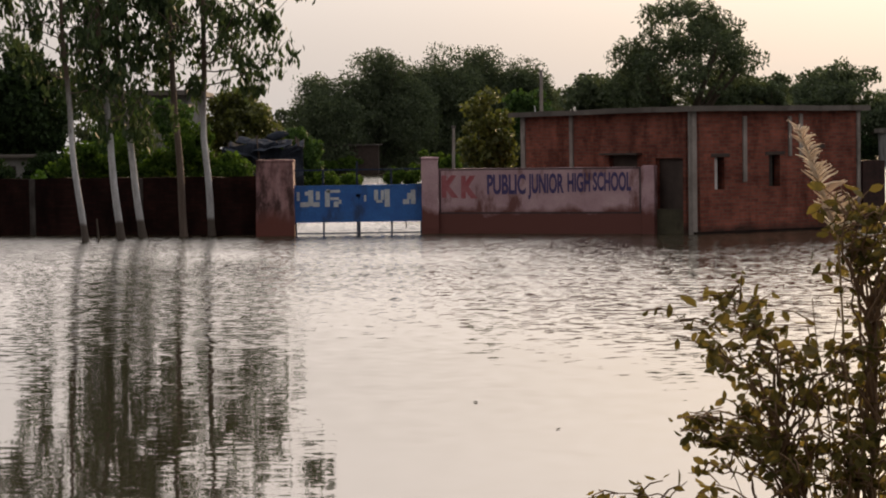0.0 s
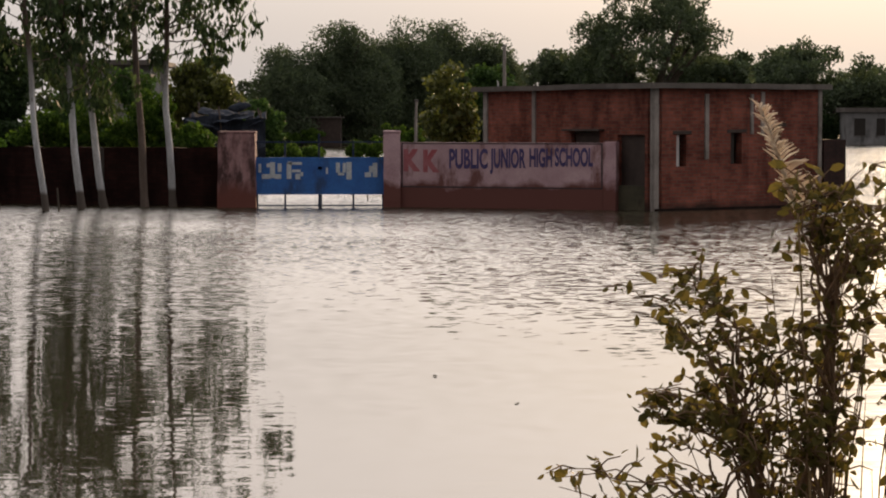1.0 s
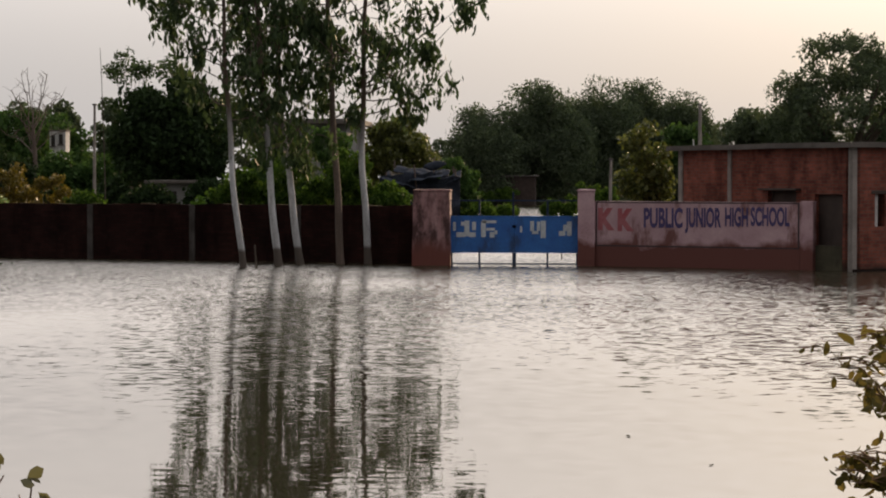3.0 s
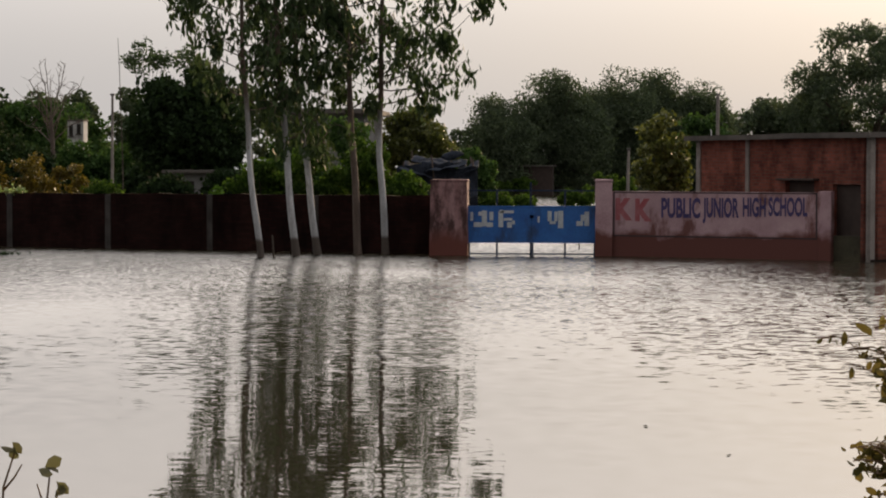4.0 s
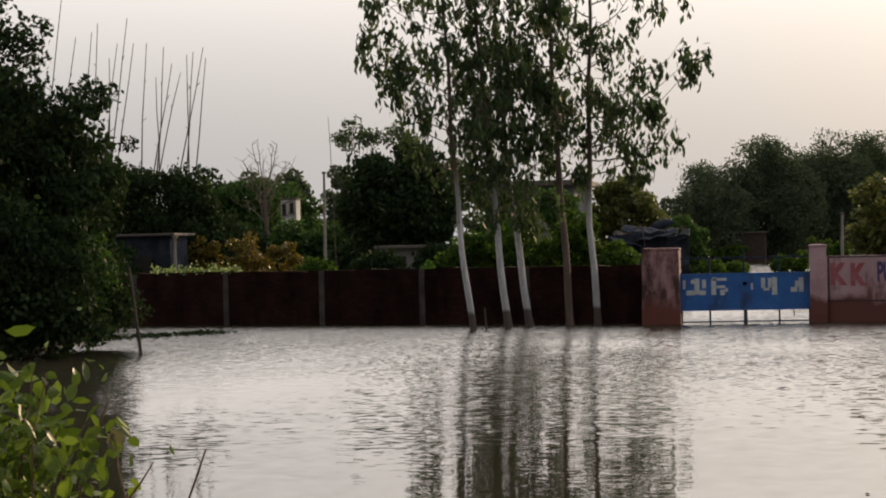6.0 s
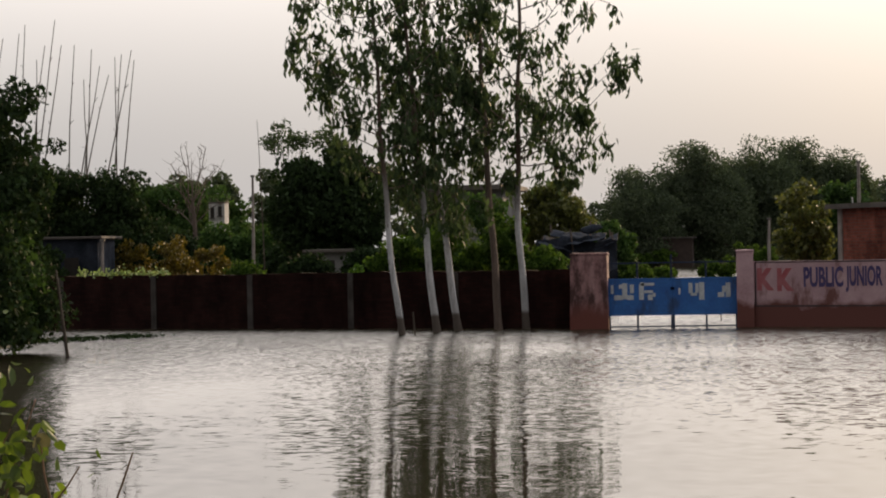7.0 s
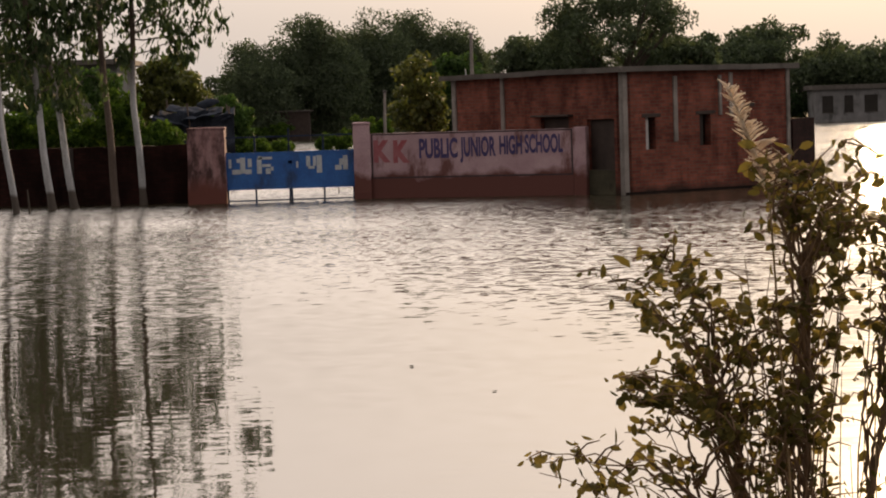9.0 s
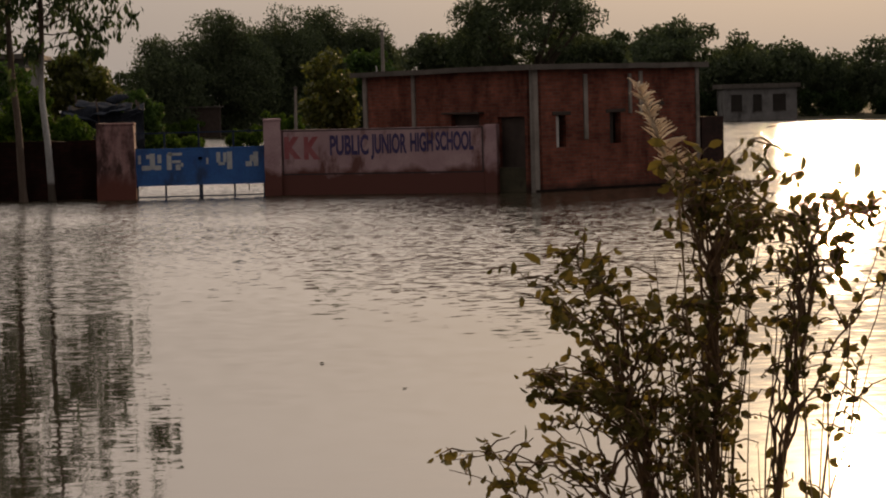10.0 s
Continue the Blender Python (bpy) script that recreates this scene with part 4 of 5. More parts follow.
shoot_rng = np.random.default_rng(5)
for x, z in ((-17.3, 8.2), (-17.0, 7.2), (-16.6, 7.3), (-16.45, 7.5), (-16.2, 6.7), (-16.0, 7.0), (-15.75, 7.6), (-15.6, 7.0), (-15.3, 7.0), (-15.1, 6.2), (-14.9, 6.9), (-14.7, 6.5), (-14.5, 6.3), (-14.35, 6.7), (-14.2, 6.75), (-13.95, 6.85), (-13.9, 6.6)):
    lean = shoot_rng.normal(-0.5, 0.45)
    sx, sz = x * 1.448 - 0.1, 2.25 + (z - 2.25) * 1.448
    bare_shoot((sx - 0.25 + lean * 1.5, 69.5, land(sx, 69.5) - 0.1), (sx, 69.5, sz), 0.04, int(abs(x) * 100))

bare_shoot((-17.9, 78, land(-17.9, 78) - 0.1), (-18.1, 78, 7.0), 0.03, 77)


def bare_tree(base, height, seed):
    rng = np.random.default_rng(seed)
    root = thing("bare_tree", "leafless grey tree on the skyline", "tree", at=(*base, 0))
    z0 = land(*base)
    v, f = tube(curve_points((0, 0, z0 - 0.2), (0.1, 0, height * 0.55), (0.15, 0, 0), 5), [0.14, 0.13, 0.12, 0.11, 0.1, 0.08], 7)
    array_part("trunk", v, f, BARK_BROWN, root, smooth=True)
    for i in range(13):
        a = Vector((0.1, 0, height * (0.42 + 0.13 * (i % 3) / 2)))
        ang = -1.25 + 2.5 * i / 12
        b = a + Vector((math.sin(ang) * 1.5, rng.normal(0, 0.5), math.cos(ang) * height * 0.42 * rng.uniform(0.7, 1.0)))
        ln = curve_points(a, b, (0, 0, 0.2), 5, 0.05, rng)
        pieces = [tube(ln, [0.034, 0.028, 0.024, 0.02, 0.017, 0.012], 5)]
        for k in range(2, 6):
            for _ in range(2):
                e = ln[k] + Vector((rng.normal(0, 0.35), rng.normal(0, 0.2), rng.uniform(0.1, 0.5)))
                pieces.append(tube([ln[k], e], [0.013, 0.007], 4))
        v, f = join(pieces)
        array_part("limb", v, f, BARK_BROWN, root)


bare_tree((-25.7, 97), 8.1, 3)


# ---- houses, sheds and poles behind ----
def simple_house(name, label, x0, x1, y0, y1, top, wall_mat, slab=0.14, over=0.25, windows=(), doors=(), bands=()):
    z0 = land((x0 + x1) / 2, (y0 + y1) / 2) - 0.3
    root = thing(name, label, "house", at=(x0, y0, 0))
    w, d = x1 - x0, y1 - y0
    part("wall", block(0, w, 0, d, z0, top - slab, 0.01), wall_mat, root)
    part("roof", ragged(block(-over, w + over, -over, d + over, top - slab, top, 0.015), 0.015, 2), SLAB, root, "flat concrete roof slab")
    for a, b, c, e in windows:
        win = part("window", block(a, b, -0.03, -0.004, c, e, 0.005), DARK, root, "dark window opening")
        part("sill", block(a - 0.05, b + 0.05, -0.08, -0.004, c - 0.06, c, 0.005), SLAB, win)
    for a, b in bands:
        part("ledge", block(-0.1, w + 0.1, -0.2, -0.004, a, b, 0.008), SLAB, root)
    return root


simple_house("grey_house", "grey rendered house with a flat overhanging roof behind trees", -13.3, -10.5, 90, 95, 4.75, GREY_WALL, 0.22, 0.5, ((0.5, 1.1, 2.6, 3.5), (1.9, 2.5, 2.6, 3.5)), bands=((3.9, 4.05),))
simple_house("white_house", "small distant white house with two dark windows", -25.35, -24.6, 99, 99.8, 4.5, PALE_WALL, 0.07, 0.03, ((0.08, 0.26, 3.75, 4.25), (0.44, 0.62, 3.85, 4.3)))
simple_house("pale_house", "distant pale stepped house among trees", -13.8, -11.4, 190, 194, 4.1, PALE_WALL, 0.15, 0.2, ((0.4, 1.0, 2.2, 3.2),), bands=((3.2, 3.4),))
simple_house("pale_house", "distant pale upper room with a small roof", -12.9, -11.7, 195, 198, 6.3, PALE_WALL, 0.15, 0.2, ((0.3, 0.8, 4.8, 5.6),))
simple_house("bank_house", "low pale house with a slab roof on the far bank", 39.4, 46.0, 193.5, 197, 3.35, GREY_WALL, 0.4, 0.3, ((0.6, 1.6, 0.9, 2.4), (2.6, 3.4, 0.9, 2.4), (4.4, 5.6, 0.9, 2.4)))
simple_house("grey_shed", "grey-blue shed with a pale sheet roof behind the wall", -21.9, -19.95, 64.2, 66.0, 2.75, TARP, 0.08, 0.2, ((0.9, 1.35, 1.3, 2.1),))
simple_house("brown_shed", "dark low shed at the edge of the yard", -13.0, -5.5, 186, 189, 2.6, DARK_BROWN, 0.12, 0.25, ((1.0, 2.0, 1.0, 2.0),))
simple_house("grey_hut", "low grey mud-walled hut behind the boundary wall", -16.2, -13.6, 78, 81, 2.2, GREY_WALL, 0.12, 0.25, ((0.5, 0.9, 1.2, 1.8),))


def tarp_shelter():
    root = thing("tarp_shelter", "ramshackle shelter of dark blue-grey tarpaulins over crooked poles", "shelter", at=(-7.4, 75, 0))
    rng = np.random.default_rng(31)
    z0 = land(-6, 75) - 0.2
    for x, y, top in ((0.0, 0, 2.5), (1.1, -0.1, 2.75), (2.4, 0, 2.6), (0.1, 2, 2.9), (2.3, 2, 2.7), (1.5, 0.9, 3.0)):
        v, f = tube([(x, y, z0), (x + rng.normal(0, 0.05), y, 1.4), (x + rng.normal(0, 0.1), y, top)], [0.04, 0.035, 0.03], 6)
        array_part("post", v, f, BARK_BROWN, root)
    for x, y, z, wx, wy, tilt in ((0.5, 0.4, 2.26, 0.6, 0.9, 16), (1.5, 0.3, 2.42, 0.7, 0.8, -9), (2.2, 0.8, 2.3, 0.4, 1.0, -24), (1.1, 1.4, 2.56, 0.9, 0.6, 6)):
        bm = bmesh.new()
        bmesh.ops.create_grid(bm, x_segments=12, y_segments=9, size=1.0, matrix=pose(x, y, z, 8, tilt) @ Matrix.Diagonal((wx, wy, 1, 1)))
        for v in bm.verts:
            v.co.z += 0.10 * noise.noise(v.co * 3.1 + Vector((x, 0, 0))) - 0.10 * abs(noise.noise(v.co * 6))
        bmesh.ops.solidify(bm, geom=bm.faces, thickness=0.02)
        part("roof_sheet", bm, TARP, root, "sagging patched tarpaulin sheet")
    for x, w, z in ((0.3, 0.5, 1.35), (1.2, 0.55, 1.45), (2.1, 0.5, 1.3)):
        bm = bmesh.new()
        bmesh.ops.create_grid(bm, x_segments=12, y_segments=12, size=1.0, matrix=pose(x, -0.1, z, 90) @ Matrix.Diagonal((w, 1.0, 1, 1)))
        for v in bm.verts:
            v.co.y += 0.2 * noise.noise(v.co * 2.2 + Vector((4 + x, 0, 0)))
            v.co.z += 0.14 * noise.noise(v.co * 1.9)
        bmesh.ops.solidify(bm, geom=bm.faces, thickness=0.02)
        part("curtain", bm, TARP, root, "crumpled hanging tarpaulin")
    bm = bmesh.new()
    bmesh.ops.create_icosphere(bm, subdivisions=3, radius=0.26, matrix=pose(1.75, 0.2, 2.72) @ Matrix.Diagonal((1.5, 0.9, 0.6, 1)))
    part("bundle", ragged(bm, 0.2, 6), TARP, root, "lumpy tied bundle on the roof")


tarp_shelter()


def pole(x, y, top, r, label):
    root = thing("utility_pole", label, "pole", at=(x, y, 0))
    v, f = tube([(0, 0, land(x, y) - 0.3), (0, 0, 2), (0.02, 0, top)], [r * 1.2, r, r * 0.75], 8)
    array_part("shaft", v, f, CONCRETE, root, smooth=True)
    part("cap", block(-0.05, 0.09, -0.05, 0.05, top - 0.02, top + 0.05, 0.01), GREY_STEEL, root)


pole(-17.15, 73, 4.75, 0.055, "slim pale concrete pole behind the wall")
pole(-19.75, 64.0, 2.6, 0.05, "short pale post beside a grey shed")
pole(3.4, 75, 4.8, 0.07, "slim grey pole behind the school")
pole(0.35, 72, 2.9, 0.05, "thin grey post behind the sign wall")


def stake(x, y, tip, r, label, name="wooden_stake"):
    root = thing(name, label, "stake", at=(x, y, 0))
    v, f = tube([(0, 0, -0.7), (0.02, 0, 0), tip], [r, r, r * 0.6], 6)
    array_part("shaft", v, f, BARK_DARK, root, smooth=True)


stake(-14.45, 44.2, (-0.2, 0, 1.9), 0.045, "thin dark leaning stake standing in the water")
stake(-8.5, 53.4, (-0.02, 0, 0.62), 0.035, "short broken stake in the water beside a trunk")
stake(-1.05, 60, (0.0, 0, 0.35), 0.02, "small stick standing in the flooded yard")


def leaf_mesh(name, aspect, mat):
    me = bpy.data.meshes.new(name)
    a = aspect * 0.5
    me.from_pydata([(0, 0, 0), (a * 0.84, 0.28, 0.08), (a * 0.92, 0.66, 0.07), (0, 1, -0.05), (-a * 0.92, 0.66, 0.07), (-a * 0.84, 0.28, 0.08)], [], [(0, 1, 2, 3), (0, 3, 4, 5)])
    me.materials.append(mat)
    return me


def place_leaves(name, me, spots, size, parent, rng, droop=0.1):
    for p in spots:
        d = Vector(rng.normal(0, 1, 3).tolist()) - Vector((0, 0, droop * 3))
        q = d.to_track_quat("Y", "Z") @ Euler((0, float(rng.uniform(0, 6.28)), 0)).to_quaternion()
        s = size * float(np.clip(1 + 0.25 * rng.normal(), 0.5, 1.6))
        ob = new(name, me)
        ob.parent = parent
        ob.matrix_basis = Matrix.LocRotScale(p, q, (s, s, s))


# ---- near bank: leafy bush, grass plume, left plant ----
def near_bush():
    rng = np.random.default_rng(77)
    root = thing("leafy_bush", "leafy bush on the near bank, dark against low evening sun", "bush", at=(1.05, 5.9, 0))
    ground_z = land(1.05, 5.9) - 0.05
    # sprays of shoots: centre across and up, half width and height, shoots, leafiness, where they root
    sprays = ((0.11, 2.0, 0.12, 0.09, 11, 8, 0.1), (0.24, 1.92, 0.07, 0.10, 6, 7, 0.14), (0.12, 1.80, 0.15, 0.12, 16, 7, 0.1), (0.07, 1.58, 0.14, 0.14, 15, 7, 0.08), (0.02, 1.32, 0.16, 0.14, 14, 6, 0.06),
              (-0.14, 1.66, 0.08, 0.10, 7, 6, 0.02), (-0.12, 1.46, 0.10, 0.10, 11, 6, 0.02), (-0.34, 1.75, 0.10, 0.07, 9, 8, -0.05), (-0.33, 1.54, 0.12, 0.10, 9, 6, -0.04), (-0.22, 1.34, 0.14, 0.12, 9, 6, -0.03), (-0.50, 1.27, 0.19, 0.06, 8, 5, -0.06),
              (0.29, 2.06, 0.03, 0.08, 3, 4, 0.2), (0.42, 1.90, 0.13, 0.06, 7, 6, 0.27), (0.46, 1.74, 0.13, 0.08, 7, 6, 0.27), (0.58, 1.92, 0.07, 0.07, 6, 7, 0.3),
              (0.35, 1.60, 0.09, 0.07, 6, 5, 0.26), (0.52, 1.52, 0.06, 0.05, 2, 3, 0.3), (0.33, 1.40, 0.06, 0.06, 4, 4, 0.26))
    tips = []
    for cx, cz, wx, wz, shoots, dense, root_x in sprays:
        for _ in range(shoots):
            turn, far = rng.uniform(0, 2 * math.pi), math.sqrt(rng.random())
            tips.append((cx + 1.12 * wx * far * math.cos(turn), cz + 1.12 * wz * far * math.sin(turn), dense, root_x))
    spots = []
    v, f = tube([(0.2, 0, ground_z), (0.25, 0, 0.8), (0.28, 0, 1.14), (0.33, 0, 1.42), (0.40, 0, 1.75)], [0.011, 0.01, 0.009, 0.007, 0.004], 7)
    array_part("stem", v, f, TWIG, root, smooth=True)
    for low, mid, high in ((0.08, 0.1, 0.13), (0.03, -0.08, -0.2), (-0.02, -0.18, -0.36)):
        tall = 1.82 if high > 0 else 1.62 if high > -0.3 else 1.3
        v, f = tube([(low, 0, ground_z), ((low + mid) / 2, 0.01, 0.6), (mid, 0, 1.14), (high, 0, tall)], [0.01, 0.009, 0.008, 0.004], 7)
        array_part("stem", v, f, TWIG, root, smooth=True)
    for x, z, dense, root_x in tips:
        right = x > 0.33
        foot = Vector((root_x + rng.normal(0, 0.015), rng.normal(0, 0.06), ground_z))
        if rng.random() < 0.86:
            h = max(0.7, min(1.75, z - rng.uniform(0.12, 0.5)))
            a, b = ((0.28, 0.19) if right else (0.1, 0.04) if x > -0.06 else (-0.08, -0.22) if z > 1.4 else (-0.18, -0.5))
            foot = Vector((a + b * (h - 1.14), rng.normal(0, 0.02), h))
        tip = Vector((x + rng.normal(0, 0.012), rng.normal(0, 0.11), z))
        stem = curve_points(foot, tip, (rng.normal(0, 0.025) - 0.02 - 0.12 * (x - 0.33) if right else -0.05 * np.sign(x), 0, 0.06), 12, 0.008, rng)
        pieces = [tube(stem, [0.0048 * (1 - 0.75 * i / 12) for i in range(13)], 6)]
        for j in range(int(dense * (0.9 if right else 0.8))):
            s = 1 - rng.random() ** 1.3 * 0.45
            k = min(11, int(s * 12))
            p = stem[k].lerp(stem[k + 1], s * 12 - k)
            out = Vector((rng.normal(0, 1), rng.normal(0, 0.8), rng.uniform(-0.3, 0.9))).normalized() * rng.uniform(0.04, 0.13)
            e = p + out
            mid = p.lerp(e, 0.5) + Vector((0, 0, 0.012))
            pieces.append(tube([p, mid, e], [0.0032, 0.0027, 0.0016], 4))
            for q in np.linspace(0.25, 1.05, rng.integers(2, 5)):
                spots.append(p.lerp(e, float(q)) + Vector(rng.normal(0, 0.012, 3).tolist()))
        for q in np.linspace(0.8, 1.0, 4):
            k = min(11, int(q * 12))
            spots.append(stem[k].lerp(stem[k + 1], float(q * 12 - k)) + Vector(rng.normal(0, 0.012, 3).tolist()))
        v, f = join(pieces)
        array_part("stem", v, f, TWIG, root, smooth=True)
    spots.sort(key=lambda p: p.y)
    place_leaves("leaf", leaf_mesh("bush_leaf", 0.57, LEAF_BUSH), spots[:300], 0.037, root, rng, 0.05)
    v, f = leaves([tuple(p) for p in spots[300:]], 0.036, rng, 0.56, 0.05, 0.28, oval=True)
    tagged(array_part("foliage", v, f, LEAF_BUSH, root, "small oval green leaves"), kind="stuff")


near_bush()


def grass_plume():
    rng = np.random.default_rng(8)
    root = thing("grass_plume", "feathery pale beige wild grass plume glowing in backlight", "grass", at=(1.06, 5.85, 0))
    z0 = land(1.06, 5.85) - 0.05
    line = [Vector(p) for p in ((0.06, 0, z0), (0.04, 0, 1.2), (0.0, 0, 2.0), (-0.03, 0, 2.09), (-0.065, 0, 2.19), (-0.105, 0, 2.285))]
    v, f = tube(line, [0.004, 0.0035, 0.003, 0.0025, 0.002, 0.001], 6)
    array_part("stalk", v, f, STALK, root, smooth=True)
    strands, fluff = [], []
    for i in range(104):
        s = (i / 103) ** 0.9
        p = line[2].lerp(line[5], s) if s < 1 else line[5]
        k = 2 + min(2, int(s * 3))
        p = line[k].lerp(line[k + 1], s * 3 - (k - 2))
        side = 1 if i % 2 else -1
        long = (0.075 - 0.042 * s) * rng.uniform(0.55, 1.15)
        e = p + Vector((side * long * rng.uniform(0.35, 0.85), rng.normal(0, 0.02), long * rng.uniform(0.35, 0.9)))
        if s < 0.5 and side > 0:
            e = p + Vector((long * 1.1, rng.normal(0, 0.02), long * rng.uniform(0.1, 0.9)))
        strands.append(tube([p, p.lerp(e, 0.5) + Vector((0, 0, 0.004)), e], [0.0024, 0.0034, 0.001], 4))
        for q in np.linspace(0.15, 1.0, 9):
            fluff.append(tuple(p.lerp(e, float(q)) + Vector(rng.normal(0, 0.0025, 3).tolist())))
    v, f = join(strands)
    tagged(array_part("plume_hair", v, f, PLUME, root), kind="stuff")
    v, f = leaves(fluff, 0.0065, rng, 0.22, -0.4)
    tagged(array_part("fluff", v, f, PLUME, root, "silky pale seed hairs"), kind="stuff")


grass_plume()


def dry_stalks():
    rng = np.random.default_rng(9)
    for i in range(16):
        x = 1.15 + 0.33 * rng.random()
        y = 5.9 + rng.normal(0, 0.1)
        top = rng.uniform(1.3, 1.75)
        root = thing("dry_stalk", "thin dry straw-coloured stalk among bush stems", "grass", "dry stalks", at=(x, y, 0))
        v, f = tube(curve_points((0, 0, land(x, y) - 0.05), (rng.normal(0, 0.06), 0, top), (rng.normal(0, 0.02), 0, 0), 6), [0.003] * 5 + [0.002, 0.001], 5)
        array_part("stem", v, f, STALK, root)


dry_stalks()


def left_plant():
    rng = np.random.default_rng(12)
    root = thing("broadleaf_shrub", "bright green broad-leaved shrub on the near bank", "bush", at=(-2.25, 5.6, 0))
    z0 = land(-2.25, 5.6) - 0.05
    spots = []
    for x, z in ((0.3, 1.86), (0.2, 1.93), (0.12, 1.92), (0.0, 1.88), (0.22, 1.78), (0.1, 1.74), (-0.1, 1.85), (0.02, 1.68), (-0.05, 1.6), (0.12, 1.62), (-0.2, 1.9), (-0.1, 1.5), (0.08, 1.52), (-0.25, 1.7)):
        stem = curve_points((rng.normal(0, 0.03), rng.normal(0, 0.05), z0), (x, rng.normal(0, 0.1), z), (-0.05, 0, 0.12), 10, 0.008, rng)
        v, f = tube(stem, [0.008 * (1 - 0.75 * i / 10) for i in range(11)], 6)
        array_part("stem", v, f, TWIG, root, smooth=True)
        for q in rng.uniform(0.70, 0.99, 21):
            k = min(9, int(q * 10))
            spots.append(tuple(stem[k].lerp(stem[k + 1], float(q * 10 - k)) + Vector(rng.normal(0, 0.038, 3).tolist())))
    place_leaves("leaf", leaf_mesh("shrub_leaf", 0.58, LEAF_SHRUB), [Vector(p) for p in spots], 0.05, root, rng, 0.2)
    rest = rng.normal(0, 1, (620, 3)) * np.array([0.15, 0.12, 0.13]) + np.array([0.02, 0.06, 1.68])
    v, f = leaves(rest, 0.05, rng, 0.56, 0.25, 0.25, oval=True)
    tagged(array_part("foliage", v, f, LEAF_SHRUB, root, "crowded green leaves"), kind="stuff")


left_plant()


def dry_twig(base, line, label, forks=(), withered=()):
    root = thing("dry_twig", label, "twig", "dry twigs on the bank", at=base)
    n = len(line)
    v, f = tube(line, [0.0055 * (1 - 0.55 * i / (n - 1)) for i in range(n)], 6)
    array_part("stem", v, f, TWIG, root, smooth=True)
    for a, b in forks:
        v, f = tube([a, Vector(a).lerp(Vector(b), 0.5) + Vector((0.004, 0, 0)), b], [0.0035, 0.003, 0.0018], 5)
        array_part("fork", v, f, TWIG, root, smooth=True)
    rng = np.random.default_rng(int(abs(base[0]) * 1000))
    for p in withered:
        v, f = leaves([tuple(Vector(p) + Vector(rng.normal(0, 0.008, 3).tolist())) for _ in range(4)], 0.042, rng, 0.7, -0.3, 0.2, oval=True)
        array_part("withered_leaf", v, f, LEAF_WITHER, root, "curled withered brown-green leaf")


LEAF_WITHER = leaf_surface("withered_leaf", (0.09, 0.075, 0.05), (0.16, 0.15, 0.10), 0.3, 0.7)
gz = land(-1.7, 5.6) - 0.05
dry_twig((-1.75, 5.6, 0), [(0, 0, gz), (0.02, 0, 1.1), (0.04, 0, 1.57), (0.075, 0, 1.66), (0.095, 0, 1.716)], "thin bare brown twig on the near bank")
dry_twig((-1.88, 5.6, 0), [(0, 0, gz), (0.0, 0, 1.2), (0.0, 0, 1.574), (-0.02, 0, 1.66), (-0.028, 0, 1.745)], "forked brown twig with a withered tip leaf", (((0.0, 0, 1.574), (0.078, 0, 1.68)),), ((-0.03, 0, 1.745),))
dry_twig((-1.62, 5.6, 0), [(0, 0, gz), (0.0, 0, 1.2), (0.01, 0, 1.41), (0.04, 0, 1.5)], "withered shrub twig with curled leaves", (((0.0, 0, 1.36), (-0.03, 0, 1.46)), ((0.01, 0, 1.40), (0.06, 0, 1.47))), ((0.042, 0, 1.51), (-0.03, 0, 1.465)))
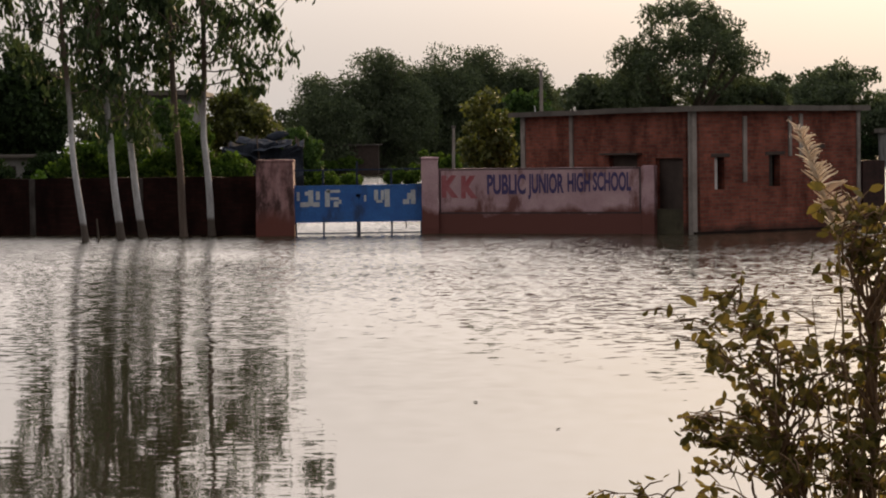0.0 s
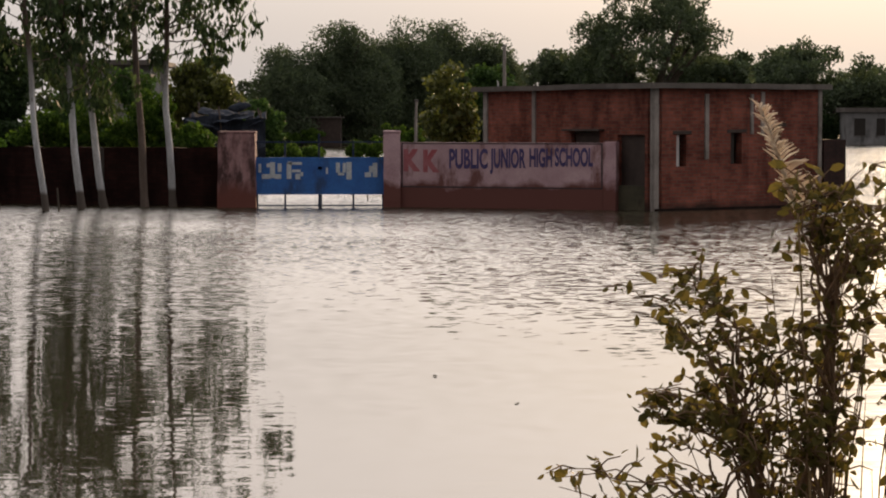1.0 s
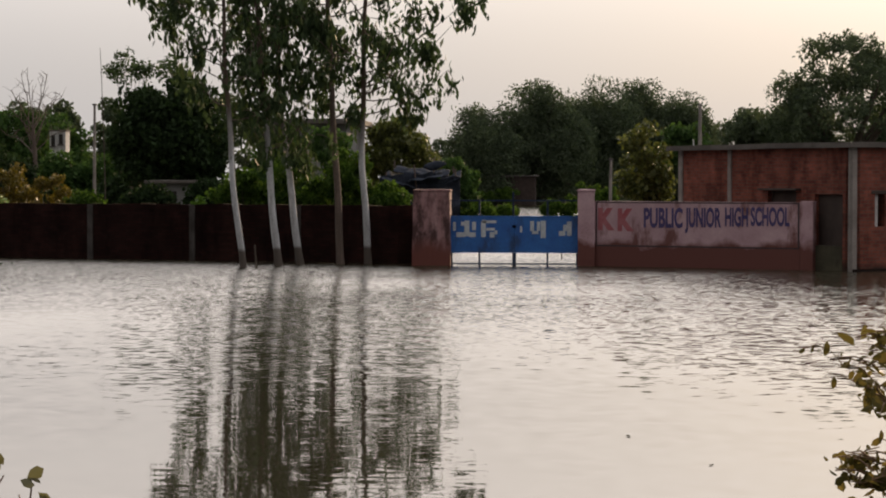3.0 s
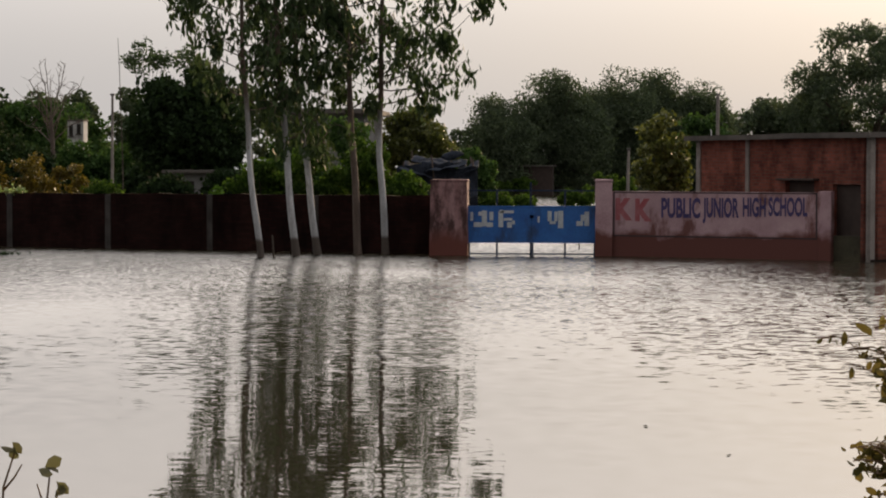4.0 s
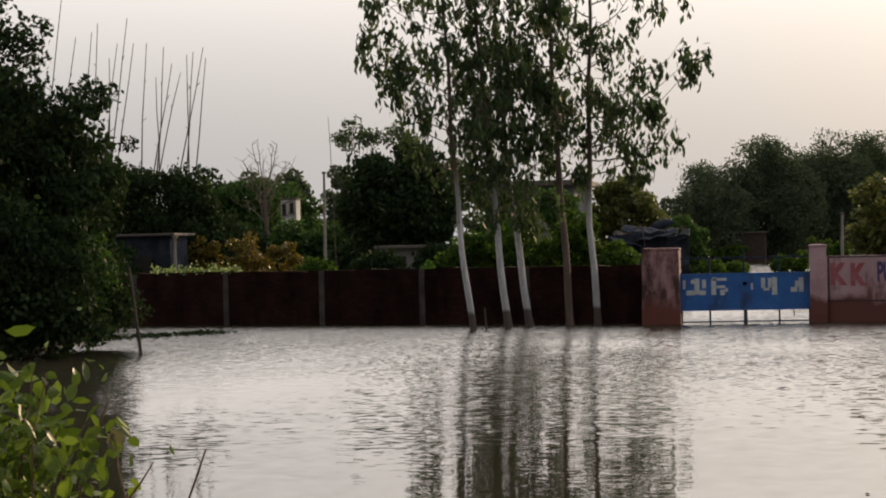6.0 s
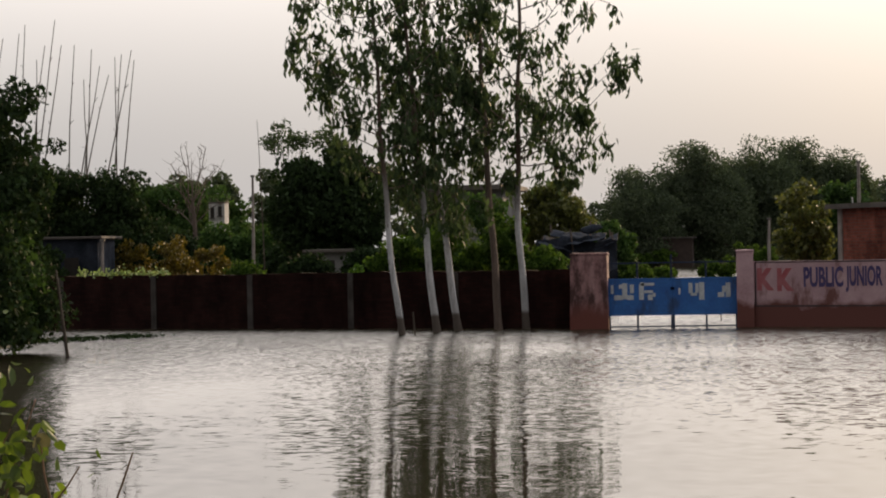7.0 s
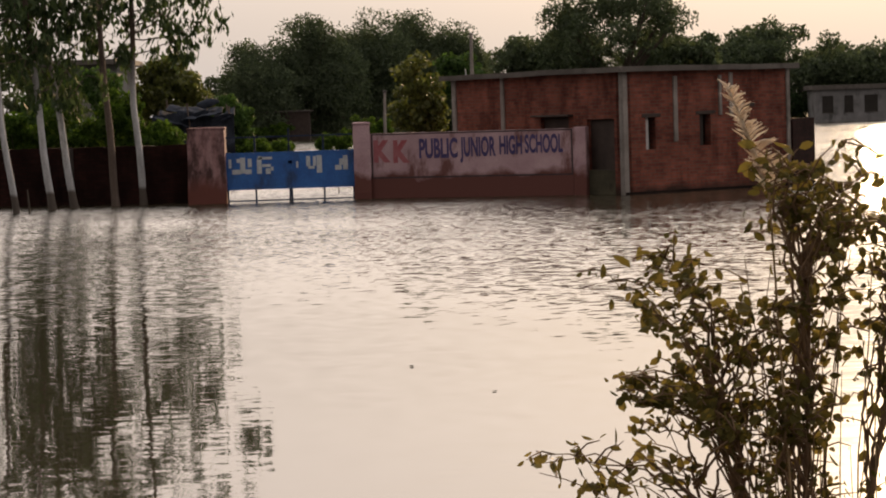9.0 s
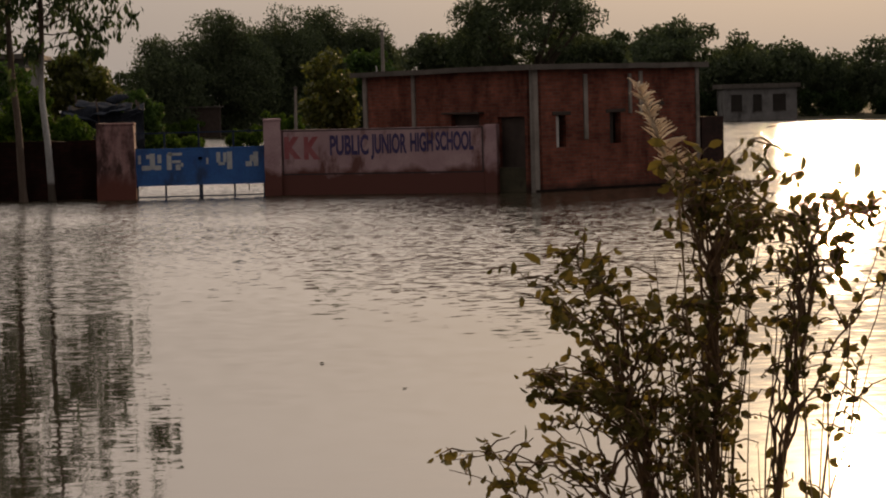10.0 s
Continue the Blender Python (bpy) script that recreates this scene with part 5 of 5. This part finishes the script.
dry_twig((-1.5, 5.6, 0), [(0, 0, gz), (0.0, 0, 1.2), (0.005, 0, 1.36), (0.015, 0, 1.45)], "withered shrub twig with curled leaves", (((0.0, 0, 1.33), (0.04, 0, 1.40)), ((0.0, 0, 1.33), (-0.02, 0, 1.42))), ((0.016, 0, 1.46), (0.045, 0, 1.40)))


# ---- small things on the water ----
def floating_leaf(x, y, size, turn):
    root = thing("floating_leaf", "small dark curled leaf floating on the flood water", "leaf", "floating leaves", at=(x, y, LEVEL + 0.004), turn=turn)
    bm = bmesh.new()
    bmesh.ops.create_grid(bm, x_segments=6, y_segments=4, size=0.5)
    for v in bm.verts:
        u = v.co.x * 2
        v.co.y *= math.sqrt(max(0.02, 1 - u * u)) * 0.9
        v.co.z = 0.18 * u * u + 0.25 * v.co.y * v.co.y
        v.co *= size
    bmesh.ops.solidify(bm, geom=bm.faces, thickness=0.002)
    part("blade", bm, LEAF_WITHER, root)


for x, y, size, turn in ((0.86, 16.72, 0.04, 20), (0.25, 18.56, 0.045, 100), (-3.03, 14.38, 0.05, 60)):
    floating_leaf(x, y, size, turn)


def reed_tuft(x, y):
    rng = np.random.default_rng(4)
    root = thing("reed_tuft", "few thin reeds sticking out of the water", "grass", at=(x, y, 0))
    for _ in range(9):
        dx, dy = rng.normal(0, 0.16), rng.normal(0, 0.1)
        v, f = tube(curve_points((dx, dy, -0.3), (dx + rng.normal(0, 0.12), dy, rng.uniform(0.08, 0.24)), (0, 0, 0.02), 4), [0.006, 0.006, 0.005, 0.004, 0.002], 5)
        array_part("reed", v, f, STALK, root)


reed_tuft(-12.86, 41.66)


def weed_mat(x, y, seed):
    """Dead leaves and weed washed together at the water's edge."""
    rng = np.random.default_rng(seed)
    root = thing("weed_mat", "dark floating mat of dead leaves and weed by the bank", "weeds", "weed mats", at=(x, y, LEVEL))
    spread = rng.normal(0, 1, (260, 3)) * np.array([0.42, 0.5, 0.0]) + np.array([0, 0, 0.02]) + np.abs(rng.normal(0, 1, (260, 1))) * np.array([0, 0, 0.03])
    v, f = leaves(spread, 0.11, rng, 0.5, 0.0)
    tagged(array_part("foliage", v, f, LEAF_DARK, root), kind="stuff")


for x, y, seed in ((-17.5, 51.6, 1), (-16.7, 52.4, 2), (-15.9, 53.6, 3)):
    weed_mat(x, y, seed)
